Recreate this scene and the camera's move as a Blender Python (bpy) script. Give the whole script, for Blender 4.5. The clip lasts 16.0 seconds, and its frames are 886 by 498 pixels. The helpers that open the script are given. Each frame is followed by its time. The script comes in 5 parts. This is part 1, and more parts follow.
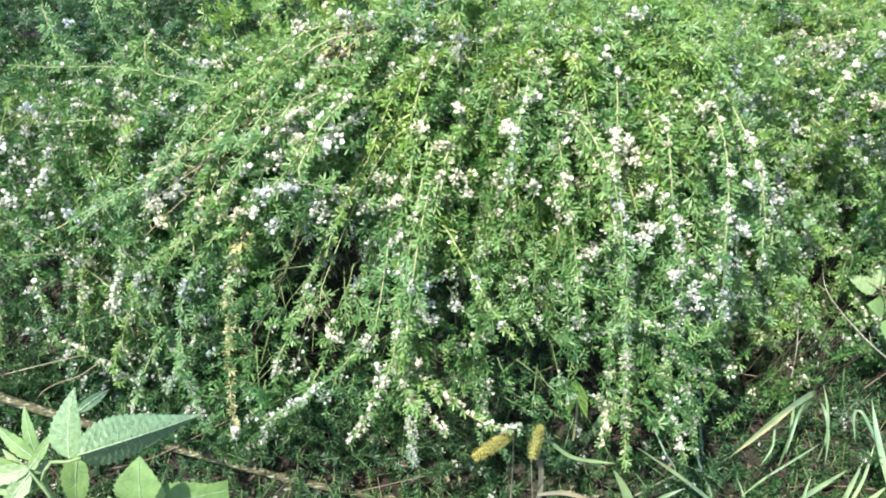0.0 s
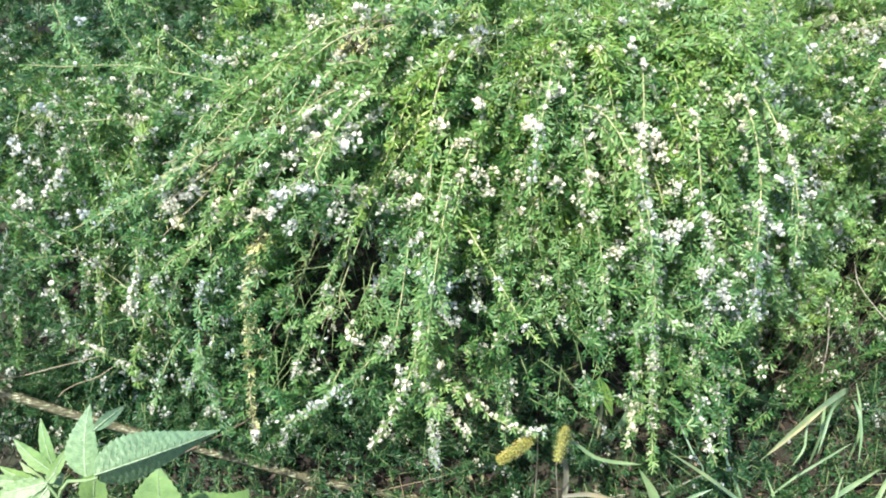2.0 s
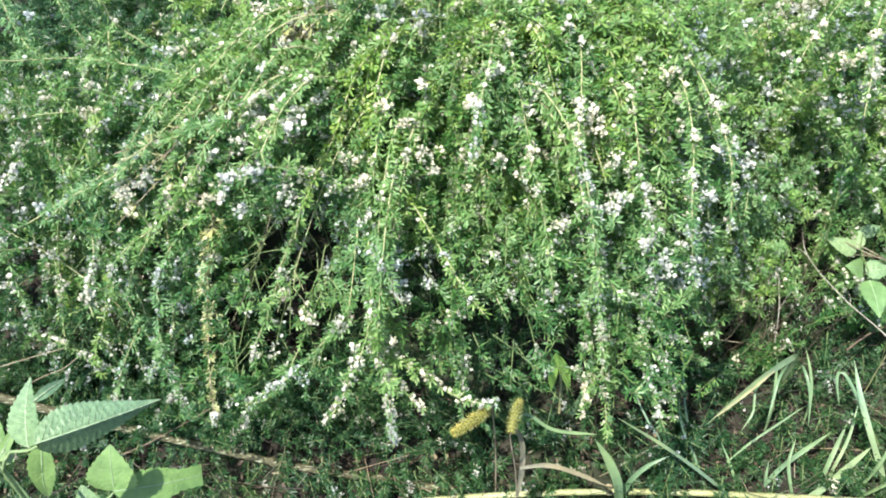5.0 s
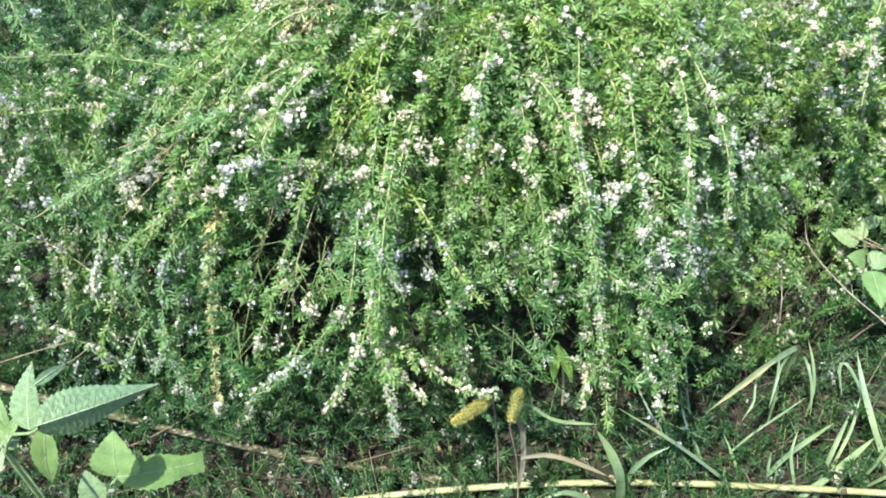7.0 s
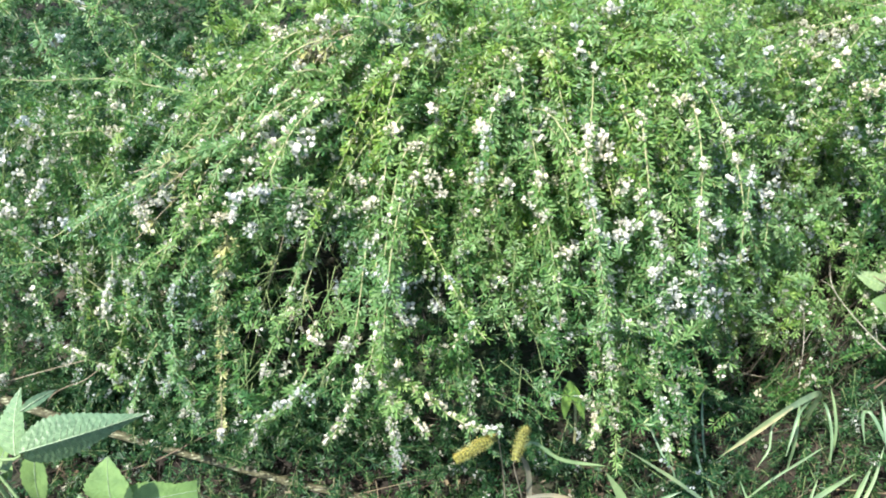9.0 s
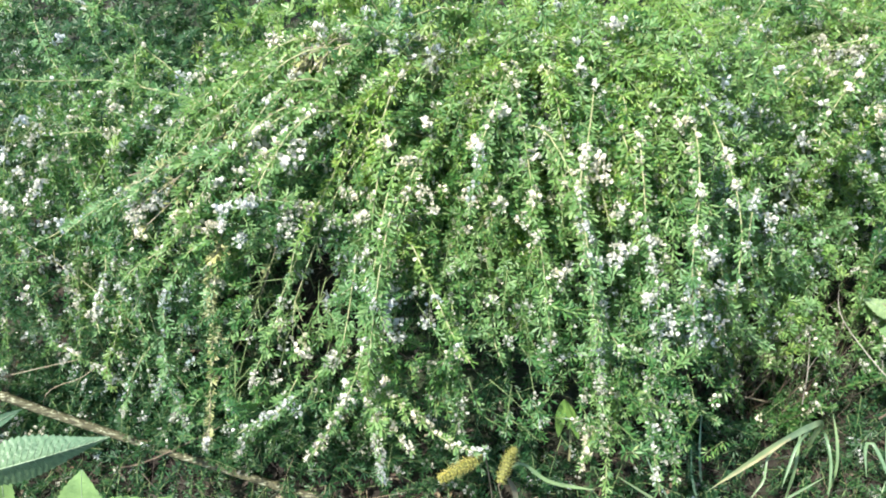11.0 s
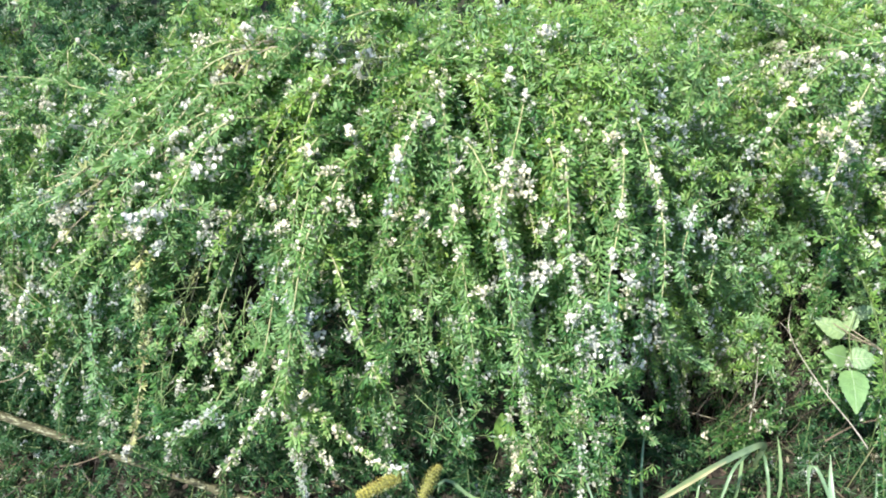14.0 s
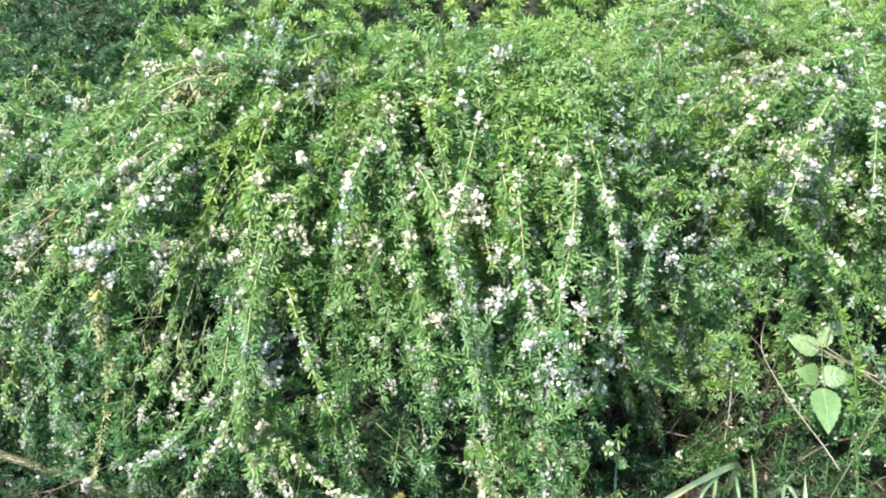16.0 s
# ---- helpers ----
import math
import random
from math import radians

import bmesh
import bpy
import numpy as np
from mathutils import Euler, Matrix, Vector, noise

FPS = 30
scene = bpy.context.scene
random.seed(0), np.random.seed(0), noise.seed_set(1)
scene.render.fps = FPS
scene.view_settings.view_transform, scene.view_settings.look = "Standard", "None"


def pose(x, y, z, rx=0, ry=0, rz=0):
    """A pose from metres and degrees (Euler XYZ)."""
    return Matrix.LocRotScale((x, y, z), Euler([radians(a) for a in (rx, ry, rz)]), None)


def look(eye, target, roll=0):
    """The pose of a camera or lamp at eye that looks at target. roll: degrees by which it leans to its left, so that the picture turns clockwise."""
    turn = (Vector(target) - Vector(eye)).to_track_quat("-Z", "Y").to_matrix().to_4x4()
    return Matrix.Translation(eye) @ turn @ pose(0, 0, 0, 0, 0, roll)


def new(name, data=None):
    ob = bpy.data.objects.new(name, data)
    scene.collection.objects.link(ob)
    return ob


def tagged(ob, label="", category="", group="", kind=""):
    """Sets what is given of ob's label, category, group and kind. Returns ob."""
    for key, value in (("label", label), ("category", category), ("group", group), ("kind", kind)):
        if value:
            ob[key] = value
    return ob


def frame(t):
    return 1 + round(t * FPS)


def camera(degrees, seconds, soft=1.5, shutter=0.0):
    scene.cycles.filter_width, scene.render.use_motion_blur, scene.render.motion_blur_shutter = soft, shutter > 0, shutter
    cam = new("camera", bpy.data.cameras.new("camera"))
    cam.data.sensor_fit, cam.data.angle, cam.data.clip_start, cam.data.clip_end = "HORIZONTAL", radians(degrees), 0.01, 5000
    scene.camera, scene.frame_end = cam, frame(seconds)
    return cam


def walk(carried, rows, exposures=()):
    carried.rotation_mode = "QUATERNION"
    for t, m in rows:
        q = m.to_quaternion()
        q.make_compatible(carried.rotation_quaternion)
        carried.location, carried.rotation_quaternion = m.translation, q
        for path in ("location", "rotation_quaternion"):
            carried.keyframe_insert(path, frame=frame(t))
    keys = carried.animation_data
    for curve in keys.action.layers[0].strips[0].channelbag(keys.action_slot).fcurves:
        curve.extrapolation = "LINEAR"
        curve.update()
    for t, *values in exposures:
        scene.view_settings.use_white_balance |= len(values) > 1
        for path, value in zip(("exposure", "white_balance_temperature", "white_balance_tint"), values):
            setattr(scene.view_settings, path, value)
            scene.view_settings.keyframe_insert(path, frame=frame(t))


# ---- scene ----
cam = camera(57.8, 16.0, soft=1.95)
PATH = [
    (0, (0.062, -0.053, 1.376), (-0.022, 1.295, -0.099), -2.4),
    (0.5, (0.056, -0.039, 1.376), (-0.028, 1.297, -0.109), -2.5),
    (1, (0.047, -0.032, 1.375), (-0.031, 1.298, -0.117), -1.8),
    (1.5, (0.057, -0.018, 1.377), (-0.049, 1.296, -0.127), -3.1),
    (2, (0.055, -0.014, 1.371), (-0.073, 1.301, -0.13), -4.4),
    (2.5, (0.053, -0.021, 1.372), (-0.02, 1.302, -0.126), -2.6),
    (3, (0.071, -0.031, 1.369), (0.008, 1.294, -0.128), -3.1),
    (3.5, (0.09, -0.041, 1.366), (0.008, 1.277, -0.135), -4.3),
    (4, (0.105, -0.05, 1.365), (0.023, 1.266, -0.138), -4.6),
    (6.5, (0.124, -0.063, 1.367), (0.004, 1.251, -0.136), -6.2),
    (7, (0.137, -0.074, 1.364), (0.008, 1.241, -0.138), -6.5),
    (7.5, (0.151, -0.079, 1.361), (-0.056, 1.263, -0.107), -8.3),
    (8, (0.162, -0.072, 1.362), (-0.072, 1.271, -0.101), -8.2),
    (8.5, (0.176, -0.063, 1.361), (-0.045, 1.299, -0.087), -7.6),
    (9, (0.18, -0.053, 1.36), (-0.036, 1.302, -0.095), -7.4),
    (9.2, (0.183, -0.05, 1.36), (-0.035, 1.301, -0.099), -7.3),
    (11.3, (0.238, 0.011, 1.371), (-0.048, 1.337, -0.099), -7.8),
    (11.5, (0.243, 0.018, 1.372), (-0.044, 1.347, -0.095), -7.9),
    (12, (0.261, 0.035, 1.367), (-0.017, 1.34, -0.122), -8.4),
    (12.5, (0.297, 0.048, 1.362), (0.008, 1.35, -0.129), -9.6),
    (13, (0.318, 0.055, 1.356), (0.028, 1.353, -0.138), -9.4),
    (13.5, (0.334, 0.067, 1.358), (0.015, 1.352, -0.141), -8.9),
    (14, (0.355, 0.076, 1.361), (0.046, 1.366, -0.137), -7.5),
    (14.5, (0.376, 0.087, 1.356), (0.069, 1.38, -0.138), -7.3),
    (15, (0.417, 0.111, 1.357), (0.101, 1.395, -0.143), -8.0),
    (15.5, (0.44, 0.127, 1.356), (0.112, 1.412, -0.141), -9.1),
    (16, (0.427, 0.126, 1.364), (0.097, 1.414, -0.13), -9.2),
]
walk(cam, [(t, look(eye, target, roll)) for t, eye, target, roll in PATH])

# ---- light ----
SUN_UP, SUN_ROUND = 66.0, 230.0  # degrees above the horizon, and clockwise from straight ahead
world = bpy.data.worlds.new("sky")
scene.world = world
world.use_nodes = True
wt = world.node_tree
sky = wt.nodes.new("ShaderNodeTexSky")
sky.sky_type = "NISHITA"
sky.sun_disc = False
sky.sun_elevation = radians(SUN_UP)
sky.sun_rotation = radians(SUN_ROUND)
wt.links.new(sky.outputs["Color"], wt.nodes["Background"].inputs["Color"])
wt.nodes["Background"].inputs["Strength"].default_value = 0.115
sun = new("sun", bpy.data.lights.new("sun", "SUN"))
sun.data.energy = 4.6
sun.data.angle = radians(0.53)
sun.data.color = (1.0, 0.955, 0.88)
s_dir = Vector((math.sin(radians(SUN_ROUND)) * math.cos(radians(SUN_UP)), math.cos(radians(SUN_ROUND)) * math.cos(radians(SUN_UP)), math.sin(radians(SUN_UP))))
sun.matrix_world = look(s_dir * 30, (0, 0, 0))
scene.view_settings.exposure = 1.14


# ---- materials ----
def blank(name):
    mat = bpy.data.materials.new(name)
    mat.use_nodes = True
    nt = mat.node_tree
    nt.nodes.clear()
    return mat, nt, nt.nodes.new("ShaderNodeOutputMaterial")


def ramp(nt, source, stops):
    r = nt.nodes.new("ShaderNodeValToRGB")
    e = r.color_ramp.elements
    while len(e) < len(stops):
        e.new(0.5)
    for el, (at, col) in zip(e, stops):
        el.position, el.color = at, (*col, 1)
    nt.links.new(source, r.inputs[0])
    return r.outputs[0]


def noise_of(nt, scale, detail=3.0, stretch=None):
    tc = nt.nodes.new("ShaderNodeTexCoord")
    n = nt.nodes.new("ShaderNodeTexNoise")
    n.inputs["Scale"].default_value = scale
    n.inputs["Detail"].default_value = detail
    if stretch:
        mp = nt.nodes.new("ShaderNodeMapping")
        mp.inputs["Scale"].default_value = stretch
        nt.links.new(tc.outputs["Object"], mp.inputs["Vector"])
        nt.links.new(mp.outputs["Vector"], n.inputs["Vector"])
    else:
        nt.links.new(tc.outputs["Object"], n.inputs["Vector"])
    return n.outputs["Fac"]


def mixed(nt, a, b, fac, how="MIX"):
    m = nt.nodes.new("ShaderNodeMix")
    m.data_type, m.blend_type = "RGBA", how
    if isinstance(fac, float):
        m.inputs["Factor"].default_value = fac
    else:
        nt.links.new(fac, m.inputs["Factor"])
    nt.links.new(a, m.inputs["A"])
    nt.links.new(b, m.inputs["B"])
    return m.outputs["Result"]


def foliage(name, stops, thin=0.42, rough=0.38, grain=40.0, per_object=False, glow=(1.25, 1.15, 0.55), gloss=0.6, bump=0.0):
    """A leaf: its own colour from a random number, mottled, with light passing through the blade."""
    mat, nt, out = blank(name)
    if per_object:
        src = nt.nodes.new("ShaderNodeObjectInfo").outputs["Random"]
    else:
        src = nt.nodes.new("ShaderNodeNewGeometry").outputs["Random Per Island"]
    col = ramp(nt, src, stops)
    mott = ramp(nt, noise_of(nt, grain, 4), [(0.3, (0.72, 0.76, 0.72)), (0.7, (1.2, 1.16, 1.1))])
    col = mixed(nt, col, mott, 1.0, "MULTIPLY")
    big = ramp(nt, noise_of(nt, 5.0, 2), [(0.35, (0.82, 0.9, 1.0)), (0.65, (1.16, 1.08, 0.92))])
    col = mixed(nt, col, big, 1.0, "MULTIPLY")
    p = nt.nodes.new("ShaderNodeBsdfPrincipled")
    nt.links.new(col, p.inputs["Base Color"])
    p.inputs["Roughness"].default_value = rough
    p.inputs["Specular IOR Level"].default_value = gloss
    if bump:
        relief = nt.nodes.new("ShaderNodeBump")
        relief.inputs["Strength"].default_value = bump
        relief.inputs["Distance"].default_value = 0.003
        nt.links.new(noise_of(nt, 260.0, 3), relief.inputs["Height"])
        nt.links.new(relief.outputs[0], p.inputs["Normal"])
    tr = nt.nodes.new("ShaderNodeBsdfTranslucent")
    warm = nt.nodes.new("ShaderNodeRGB")
    warm.outputs[0].default_value = (*glow, 1)
    nt.links.new(mixed(nt, col, warm.outputs[0], 1.0, "MULTIPLY"), tr.inputs["Color"])
    mx = nt.nodes.new("ShaderNodeMixShader")
    mx.inputs[0].default_value = thin
    nt.links.new(p.outputs[0], mx.inputs[1])
    nt.links.new(tr.outputs[0], mx.inputs[2])
    nt.links.new(mx.outputs[0], out.inputs["Surface"])
    return mat


def solid(name, stops, rough=0.7, scale=30.0, stretch=None, bump=0.3, fine=260.0, patches=None):
    """Stems, stalks and soil: two scales of noise in colour, and relief."""
    mat, nt, out = blank(name)
    a = ramp(nt, noise_of(nt, scale, 5, stretch), stops)
    f = noise_of(nt, fine, 4)
    b = ramp(nt, f, [(0.3, (0.7, 0.7, 0.7)), (0.7, (1.2, 1.2, 1.2))])
    p = nt.nodes.new("ShaderNodeBsdfPrincipled")
    if patches:
        turf = nt.nodes.new("ShaderNodeRGB")
        turf.outputs[0].default_value = (*patches, 1)
        a = mixed(nt, a, turf.outputs[0], ramp(nt, noise_of(nt, 1.7, 6), [(0.42, (0, 0, 0)), (0.58, (0.85, 0.85, 0.85))]))
    nt.links.new(mixed(nt, a, b, 1.0, "MULTIPLY"), p.inputs["Base Color"])
    p.inputs["Roughness"].default_value = rough
    bm = nt.nodes.new("ShaderNodeBump")
    bm.inputs["Strength"].default_value = bump
    bm.inputs["Distance"].default_value = 0.004
    nt.links.new(f, bm.inputs["Height"])
    nt.links.new(bm.outputs[0], p.inputs["Normal"])
    nt.links.new(p.outputs[0], out.inputs["Surface"])
    return mat


GREENS = [(0.0, (0.040, 0.125, 0.043)), (0.35, (0.062, 0.190, 0.062)), (0.68, (0.103, 0.265, 0.086)), (0.86, (0.161, 0.320, 0.096)), (0.97, (0.250, 0.400, 0.190)), (1.0, (0.268, 0.340, 0.103))]
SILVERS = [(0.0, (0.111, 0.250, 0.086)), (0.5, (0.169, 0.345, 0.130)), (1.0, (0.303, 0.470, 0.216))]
LEAF = foliage("bush_leaf", GREENS)
# darker, bluer green for low and inner leaves, their shade put into the colour
SHADE_LEAF = foliage("shade_toned_leaf", [(0.0, (0.022, 0.071, 0.030)), (0.5, (0.038, 0.118, 0.047)), (0.9, (0.064, 0.160, 0.064)), (1.0, (0.110, 0.202, 0.089))], gloss=0.35)
SILVER = foliage("silvery_leaf", SILVERS, rough=0.45)
LEAF_ONE = foliage("bush_leaf_single", GREENS, per_object=True)
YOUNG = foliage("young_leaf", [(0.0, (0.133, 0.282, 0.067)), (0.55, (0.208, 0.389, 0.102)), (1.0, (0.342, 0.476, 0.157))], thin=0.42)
DRY_LEAF = foliage("dry_leaf", [(0.0, (0.27, 0.30, 0.12)), (0.5, (0.41, 0.43, 0.20)), (1.0, (0.56, 0.57, 0.35))], thin=0.15, rough=0.7)
PETALS = [(0.0, (0.59, 0.59, 0.54)), (0.5, (0.70, 0.71, 0.68)), (0.93, (0.77, 0.77, 0.76)), (1.0, (0.63, 0.56, 0.58))]
PETAL = foliage("petal", PETALS, thin=0.3, rough=0.6, glow=(1.0, 0.97, 0.98), grain=120)
PETAL_ONE = foliage("petal_single", PETALS, thin=0.3, rough=0.6, glow=(1.0, 0.97, 0.98), grain=120, per_object=True)
STEM = solid("green_stem", [(0.3, (0.11, 0.18, 0.06)), (0.7, (0.20, 0.26, 0.10))], rough=0.6)
STEM_PALE = solid("pale_green_stem", [(0.3, (0.318, 0.346, 0.159)), (0.7, (0.463, 0.444, 0.252))], rough=0.6)
DRY_STEM = solid("dry_stem", [(0.3, (0.20, 0.16, 0.10)), (0.7, (0.42, 0.37, 0.27))], rough=0.8)
PALE_TWIG = solid("pale_twig", [(0.3, (0.26, 0.24, 0.19)), (0.7, (0.44, 0.41, 0.35))], rough=0.75)
WOOD_STEM = solid("brown_stem", [(0.3, (0.08, 0.06, 0.04)), (0.7, (0.18, 0.14, 0.095))], rough=0.85)
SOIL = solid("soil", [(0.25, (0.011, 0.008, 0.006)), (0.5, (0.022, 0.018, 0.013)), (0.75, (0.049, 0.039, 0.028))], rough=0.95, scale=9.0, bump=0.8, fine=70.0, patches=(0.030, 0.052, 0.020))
GRASS = foliage("grass", [(0.0, (0.15, 0.27, 0.14)), (0.6, (0.22, 0.35, 0.20)), (1.0, (0.34, 0.45, 0.28))], thin=0.3, rough=0.4, grain=25)
BRIGHT_GRASS = foliage("bright_grass", [(0.0, (0.258, 0.405, 0.225)), (1.0, (0.344, 0.460, 0.304))], thin=0.3, rough=0.4, grain=25)
# far darker than the other grass: shade between crowded blades is coloured in
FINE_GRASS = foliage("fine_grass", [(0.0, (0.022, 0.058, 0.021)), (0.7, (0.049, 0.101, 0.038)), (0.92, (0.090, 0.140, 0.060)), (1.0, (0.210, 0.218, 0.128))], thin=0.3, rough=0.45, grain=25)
PALE_STRAW = foliage("pale_straw", [(0.0, (0.48, 0.48, 0.30)), (1.0, (0.56, 0.55, 0.36))], thin=0.2, rough=0.6, grain=30)
STRAW = foliage("straw_blade", [(0.0, (0.173, 0.165, 0.112)), (0.5, (0.230, 0.217, 0.158)), (1.0, (0.302, 0.292, 0.195))], thin=0.2, rough=0.7, grain=30)
BROAD = foliage("broad_leaf", [(0.0, (0.19, 0.32, 0.17)), (0.5, (0.22, 0.35, 0.19)), (1.0, (0.25, 0.38, 0.22))], thin=0.25, rough=0.4, grain=150, bump=0.5, per_object=True)
PALE_LEAF = foliage("pale_broad_leaf", [(0.0, (0.18, 0.34, 0.13)), (1.0, (0.22, 0.38, 0.16))], thin=0.35, rough=0.5, grain=50, bump=0.5, per_object=True)
WEED_STEM = solid("weed_stem", [(0.3, (0.17, 0.27, 0.11)), (0.7, (0.25, 0.35, 0.16))], rough=0.5)
RIB = solid("leaf_rib", [(0.3, (0.30, 0.42, 0.24)), (0.7, (0.38, 0.49, 0.30))], rough=0.5)
BRISTLE = foliage("bristle", [(0.0, (0.432, 0.408, 0.108)), (0.5, (0.600, 0.576, 0.180)), (1.0, (0.792, 0.768, 0.408))], thin=0.4, rough=0.5)
SEED = foliage("seed", [(0.0, (0.250, 0.250, 0.050)), (1.0, (0.525, 0.500, 0.125))], thin=0.2, rough=0.5)
SEED_CORE = solid("seed_core", [(0.3, (0.13, 0.14, 0.035)), (0.7, (0.22, 0.21, 0.055))], rough=0.7)
STALK = solid("weathered_stalk", [(0.32, (0.035, 0.033, 0.018)), (0.44, (0.10, 0.098, 0.045)), (0.51, (0.055, 0.05, 0.026)), (0.57, (0.19, 0.195, 0.105)), (0.68, (0.40, 0.42, 0.29))], rough=0.75, scale=80.0, stretch=(0.7, 3, 3))
CANE = solid("pale_cane", [(0.28, (0.22, 0.21, 0.09)), (0.42, (0.32, 0.34, 0.15)), (0.7, (0.44, 0.46, 0.25))], rough=0.5, scale=14.0)
LITTER = foliage("litter", [(0.0, (0.04, 0.028, 0.022)), (0.5, (0.085, 0.064, 0.050)), (0.85, (0.16, 0.125, 0.095)), (1.0, (0.34, 0.29, 0.21))], thin=0.1, rough=0.85)
BROWN_STRAW = foliage("brown_straw", [(0.0, (0.046, 0.034, 0.029)), (0.5, (0.106, 0.082, 0.065)), (1.0, (0.224, 0.190, 0.150))], thin=0.1, rough=0.8)


# ---- mesh tools ----
def mesh_from(name, verts, faces, mats, mat_index=None, smooth=False):
    me = bpy.data.meshes.new(name)
    verts = np.asarray(verts, np.float32).reshape(-1, 3)
    me.vertices.add(len(verts))
    me.vertices.foreach_set("co", verts.ravel())
    sizes = np.array([len(f) for f in faces], np.int32) if not isinstance(faces, np.ndarray) else np.full(len(faces), faces.shape[1], np.int32)
    flat = np.concatenate([np.asarray(f, np.int32) for f in faces]) if not isinstance(faces, np.ndarray) else faces.astype(np.int32).ravel()
    me.loops.add(len(flat))
    me.loops.foreach_set("vertex_index", flat)
    me.polygons.add(len(sizes))
    me.polygons.foreach_set("loop_start", np.concatenate([[0], np.cumsum(sizes)[:-1]]).astype(np.int32))
    if smooth:
        me.polygons.foreach_set("use_smooth", np.ones(len(sizes), bool))
    if mat_index is not None:
        me.polygons.foreach_set("material_index", np.asarray(mat_index, np.int32))
    for m in mats:
        me.materials.append(m)
    me.update(calc_edges=True)
    return me


def stack(template, tri, pos, x, y, z):
    """Many copies of a small form in one mesh: its axes x, y, z (already scaled) at each place."""
    v = pos[:, None, :] + template[None, :, 0:1] * x[:, None, :] + template[None, :, 1:2] * y[:, None, :] + template[None, :, 2:3] * z[:, None, :]
    n, k = len(pos), len(template)
    f = (tri[None] + (np.arange(n) * k)[:, None, None]).reshape(-1, tri.shape[1])
    return v.reshape(-1, 3), f


def unit(a):
    return a / np.maximum(np.linalg.norm(a, axis=-1, keepdims=True), 1e-9)


def glide(points, step):
    """A smooth line through points, evenly stepped."""
    p = np.asarray(points, float)
    q = np.vstack([2 * p[0] - p[1], p, 2 * p[-1] - p[-2]])
    out = []
    for i in range(1, len(q) - 2):
        for s in np.linspace(0, 1, 24, endpoint=False):
            a, b, c, d = q[i - 1], q[i], q[i + 1], q[i + 2]
            out.append(0.5 * (2 * b + (c - a) * s + (2 * a - 5 * b + 4 * c - d) * s * s + (3 * b - a - 3 * c + d) * s ** 3))
    out.append(p[-1])
    out = np.array(out)
    for _ in range(10):
        out[1:-1] = 0.25 * out[:-2] + 0.5 * out[1:-1] + 0.25 * out[2:]
    run = np.concatenate([[0], np.cumsum(np.linalg.norm(np.diff(out, axis=0), axis=1))])
    at = np.linspace(0, run[-1], max(4, int(run[-1] / step)))
    return np.stack([np.interp(at, run, out[:, k]) for k in range(3)], 1)


def tube(line, r0, r1, sides=5, ends=True):
    """A tapering round stem along a line."""
    line = np.asarray(line, float)
    n = len(line)
    t = unit(np.gradient(line, axis=0))
    ref = np.array([0.31, 0.22, 0.93])
    a = unit(np.cross(t, ref))
    b = np.cross(t, a)
    r = np.linspace(r0, r1, n)[:, None, None] if np.isscalar(r0) else np.asarray(r0)[:, None, None]
    ang = np.arange(sides) * 2 * np.pi / sides
    v = line[:, None] + r * (np.cos(ang)[None, :, None] * a[:, None] + np.sin(ang)[None, :, None] * b[:, None])
    i = np.arange(n - 1)[:, None] * sides
    j = np.arange(sides)[None]
    k = (j + 1) % sides
    f = np.stack([i + j, i + k, i + sides + k, i + sides + j], -1).reshape(-1, 4)
    return v.reshape(-1, 3), f


def join(parts):
    vs, fs, off = [], [], 0
    for v, f in parts:
        vs.append(v)
        fs.append(f + off)
        off += len(v)
    return np.concatenate(vs), np.concatenate(fs)


def thing(name, place, label, category, group="", kind=""):
    ob = new(name)
    ob.empty_display_size = 0.05
    ob.location = place
    return tagged(ob, label, category, group, kind)


def under(ob, parent):
    ob.parent = parent
    root = parent
    off = Vector((0, 0, 0))
    while root:
        off += root.location
        root = root.parent
    ob.location = Vector((0, 0, 0)) - off
    return ob


def part(name, v, f, mats, parent, label="", smooth=True, kind="", mat_index=None):
    mats = mats if isinstance(mats, (list, tuple)) else [mats]
    ob = under(new(name, mesh_from(name, v, f, mats, mat_index, smooth)), parent)
    return tagged(ob, label, kind=kind)


# ---- the ground ----
def lie(x, y):
    """Height of the ground: nearly level, rising a little behind the bushes."""
    return -0.17 + 0.10 * np.clip((np.asarray(y) - 0.7) / 1.2, 0, 1.0) ** 1.3


def ground():
    ax = np.concatenate([[-1500, -300, -60, -15, -5], np.arange(-3, 3.01, 0.06), [5, 15, 60, 300, 1500]])
    gx, gy = np.meshgrid(ax, ax + 0.9)
    gz = lie(gx, gy)
    rough = np.array([[noise.noise((x * 4, y * 4, 0.3)) * 0.03 + noise.noise((x * 14, y * 14, 5)) * 0.012 if abs(x) < 3.2 and abs(y - 0.9) < 3.2 else 0.0 for x in ax] for y in ax + 0.9])
    v = np.stack([gx, gy, gz + rough], -1).reshape(-1, 3)
    n = len(ax)
    i = (np.arange(n - 1)[:, None] * n + np.arange(n - 1)[None]).ravel()
    f = np.stack([i, i + 1, i + n + 1, i + n], 1)
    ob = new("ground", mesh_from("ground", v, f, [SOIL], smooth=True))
    tagged(ob, "dark brown soil with dead plant litter under the bushes", "ground", kind="structure")


ground()

# ---- the bushes ----
rng = np.random.default_rng(7)
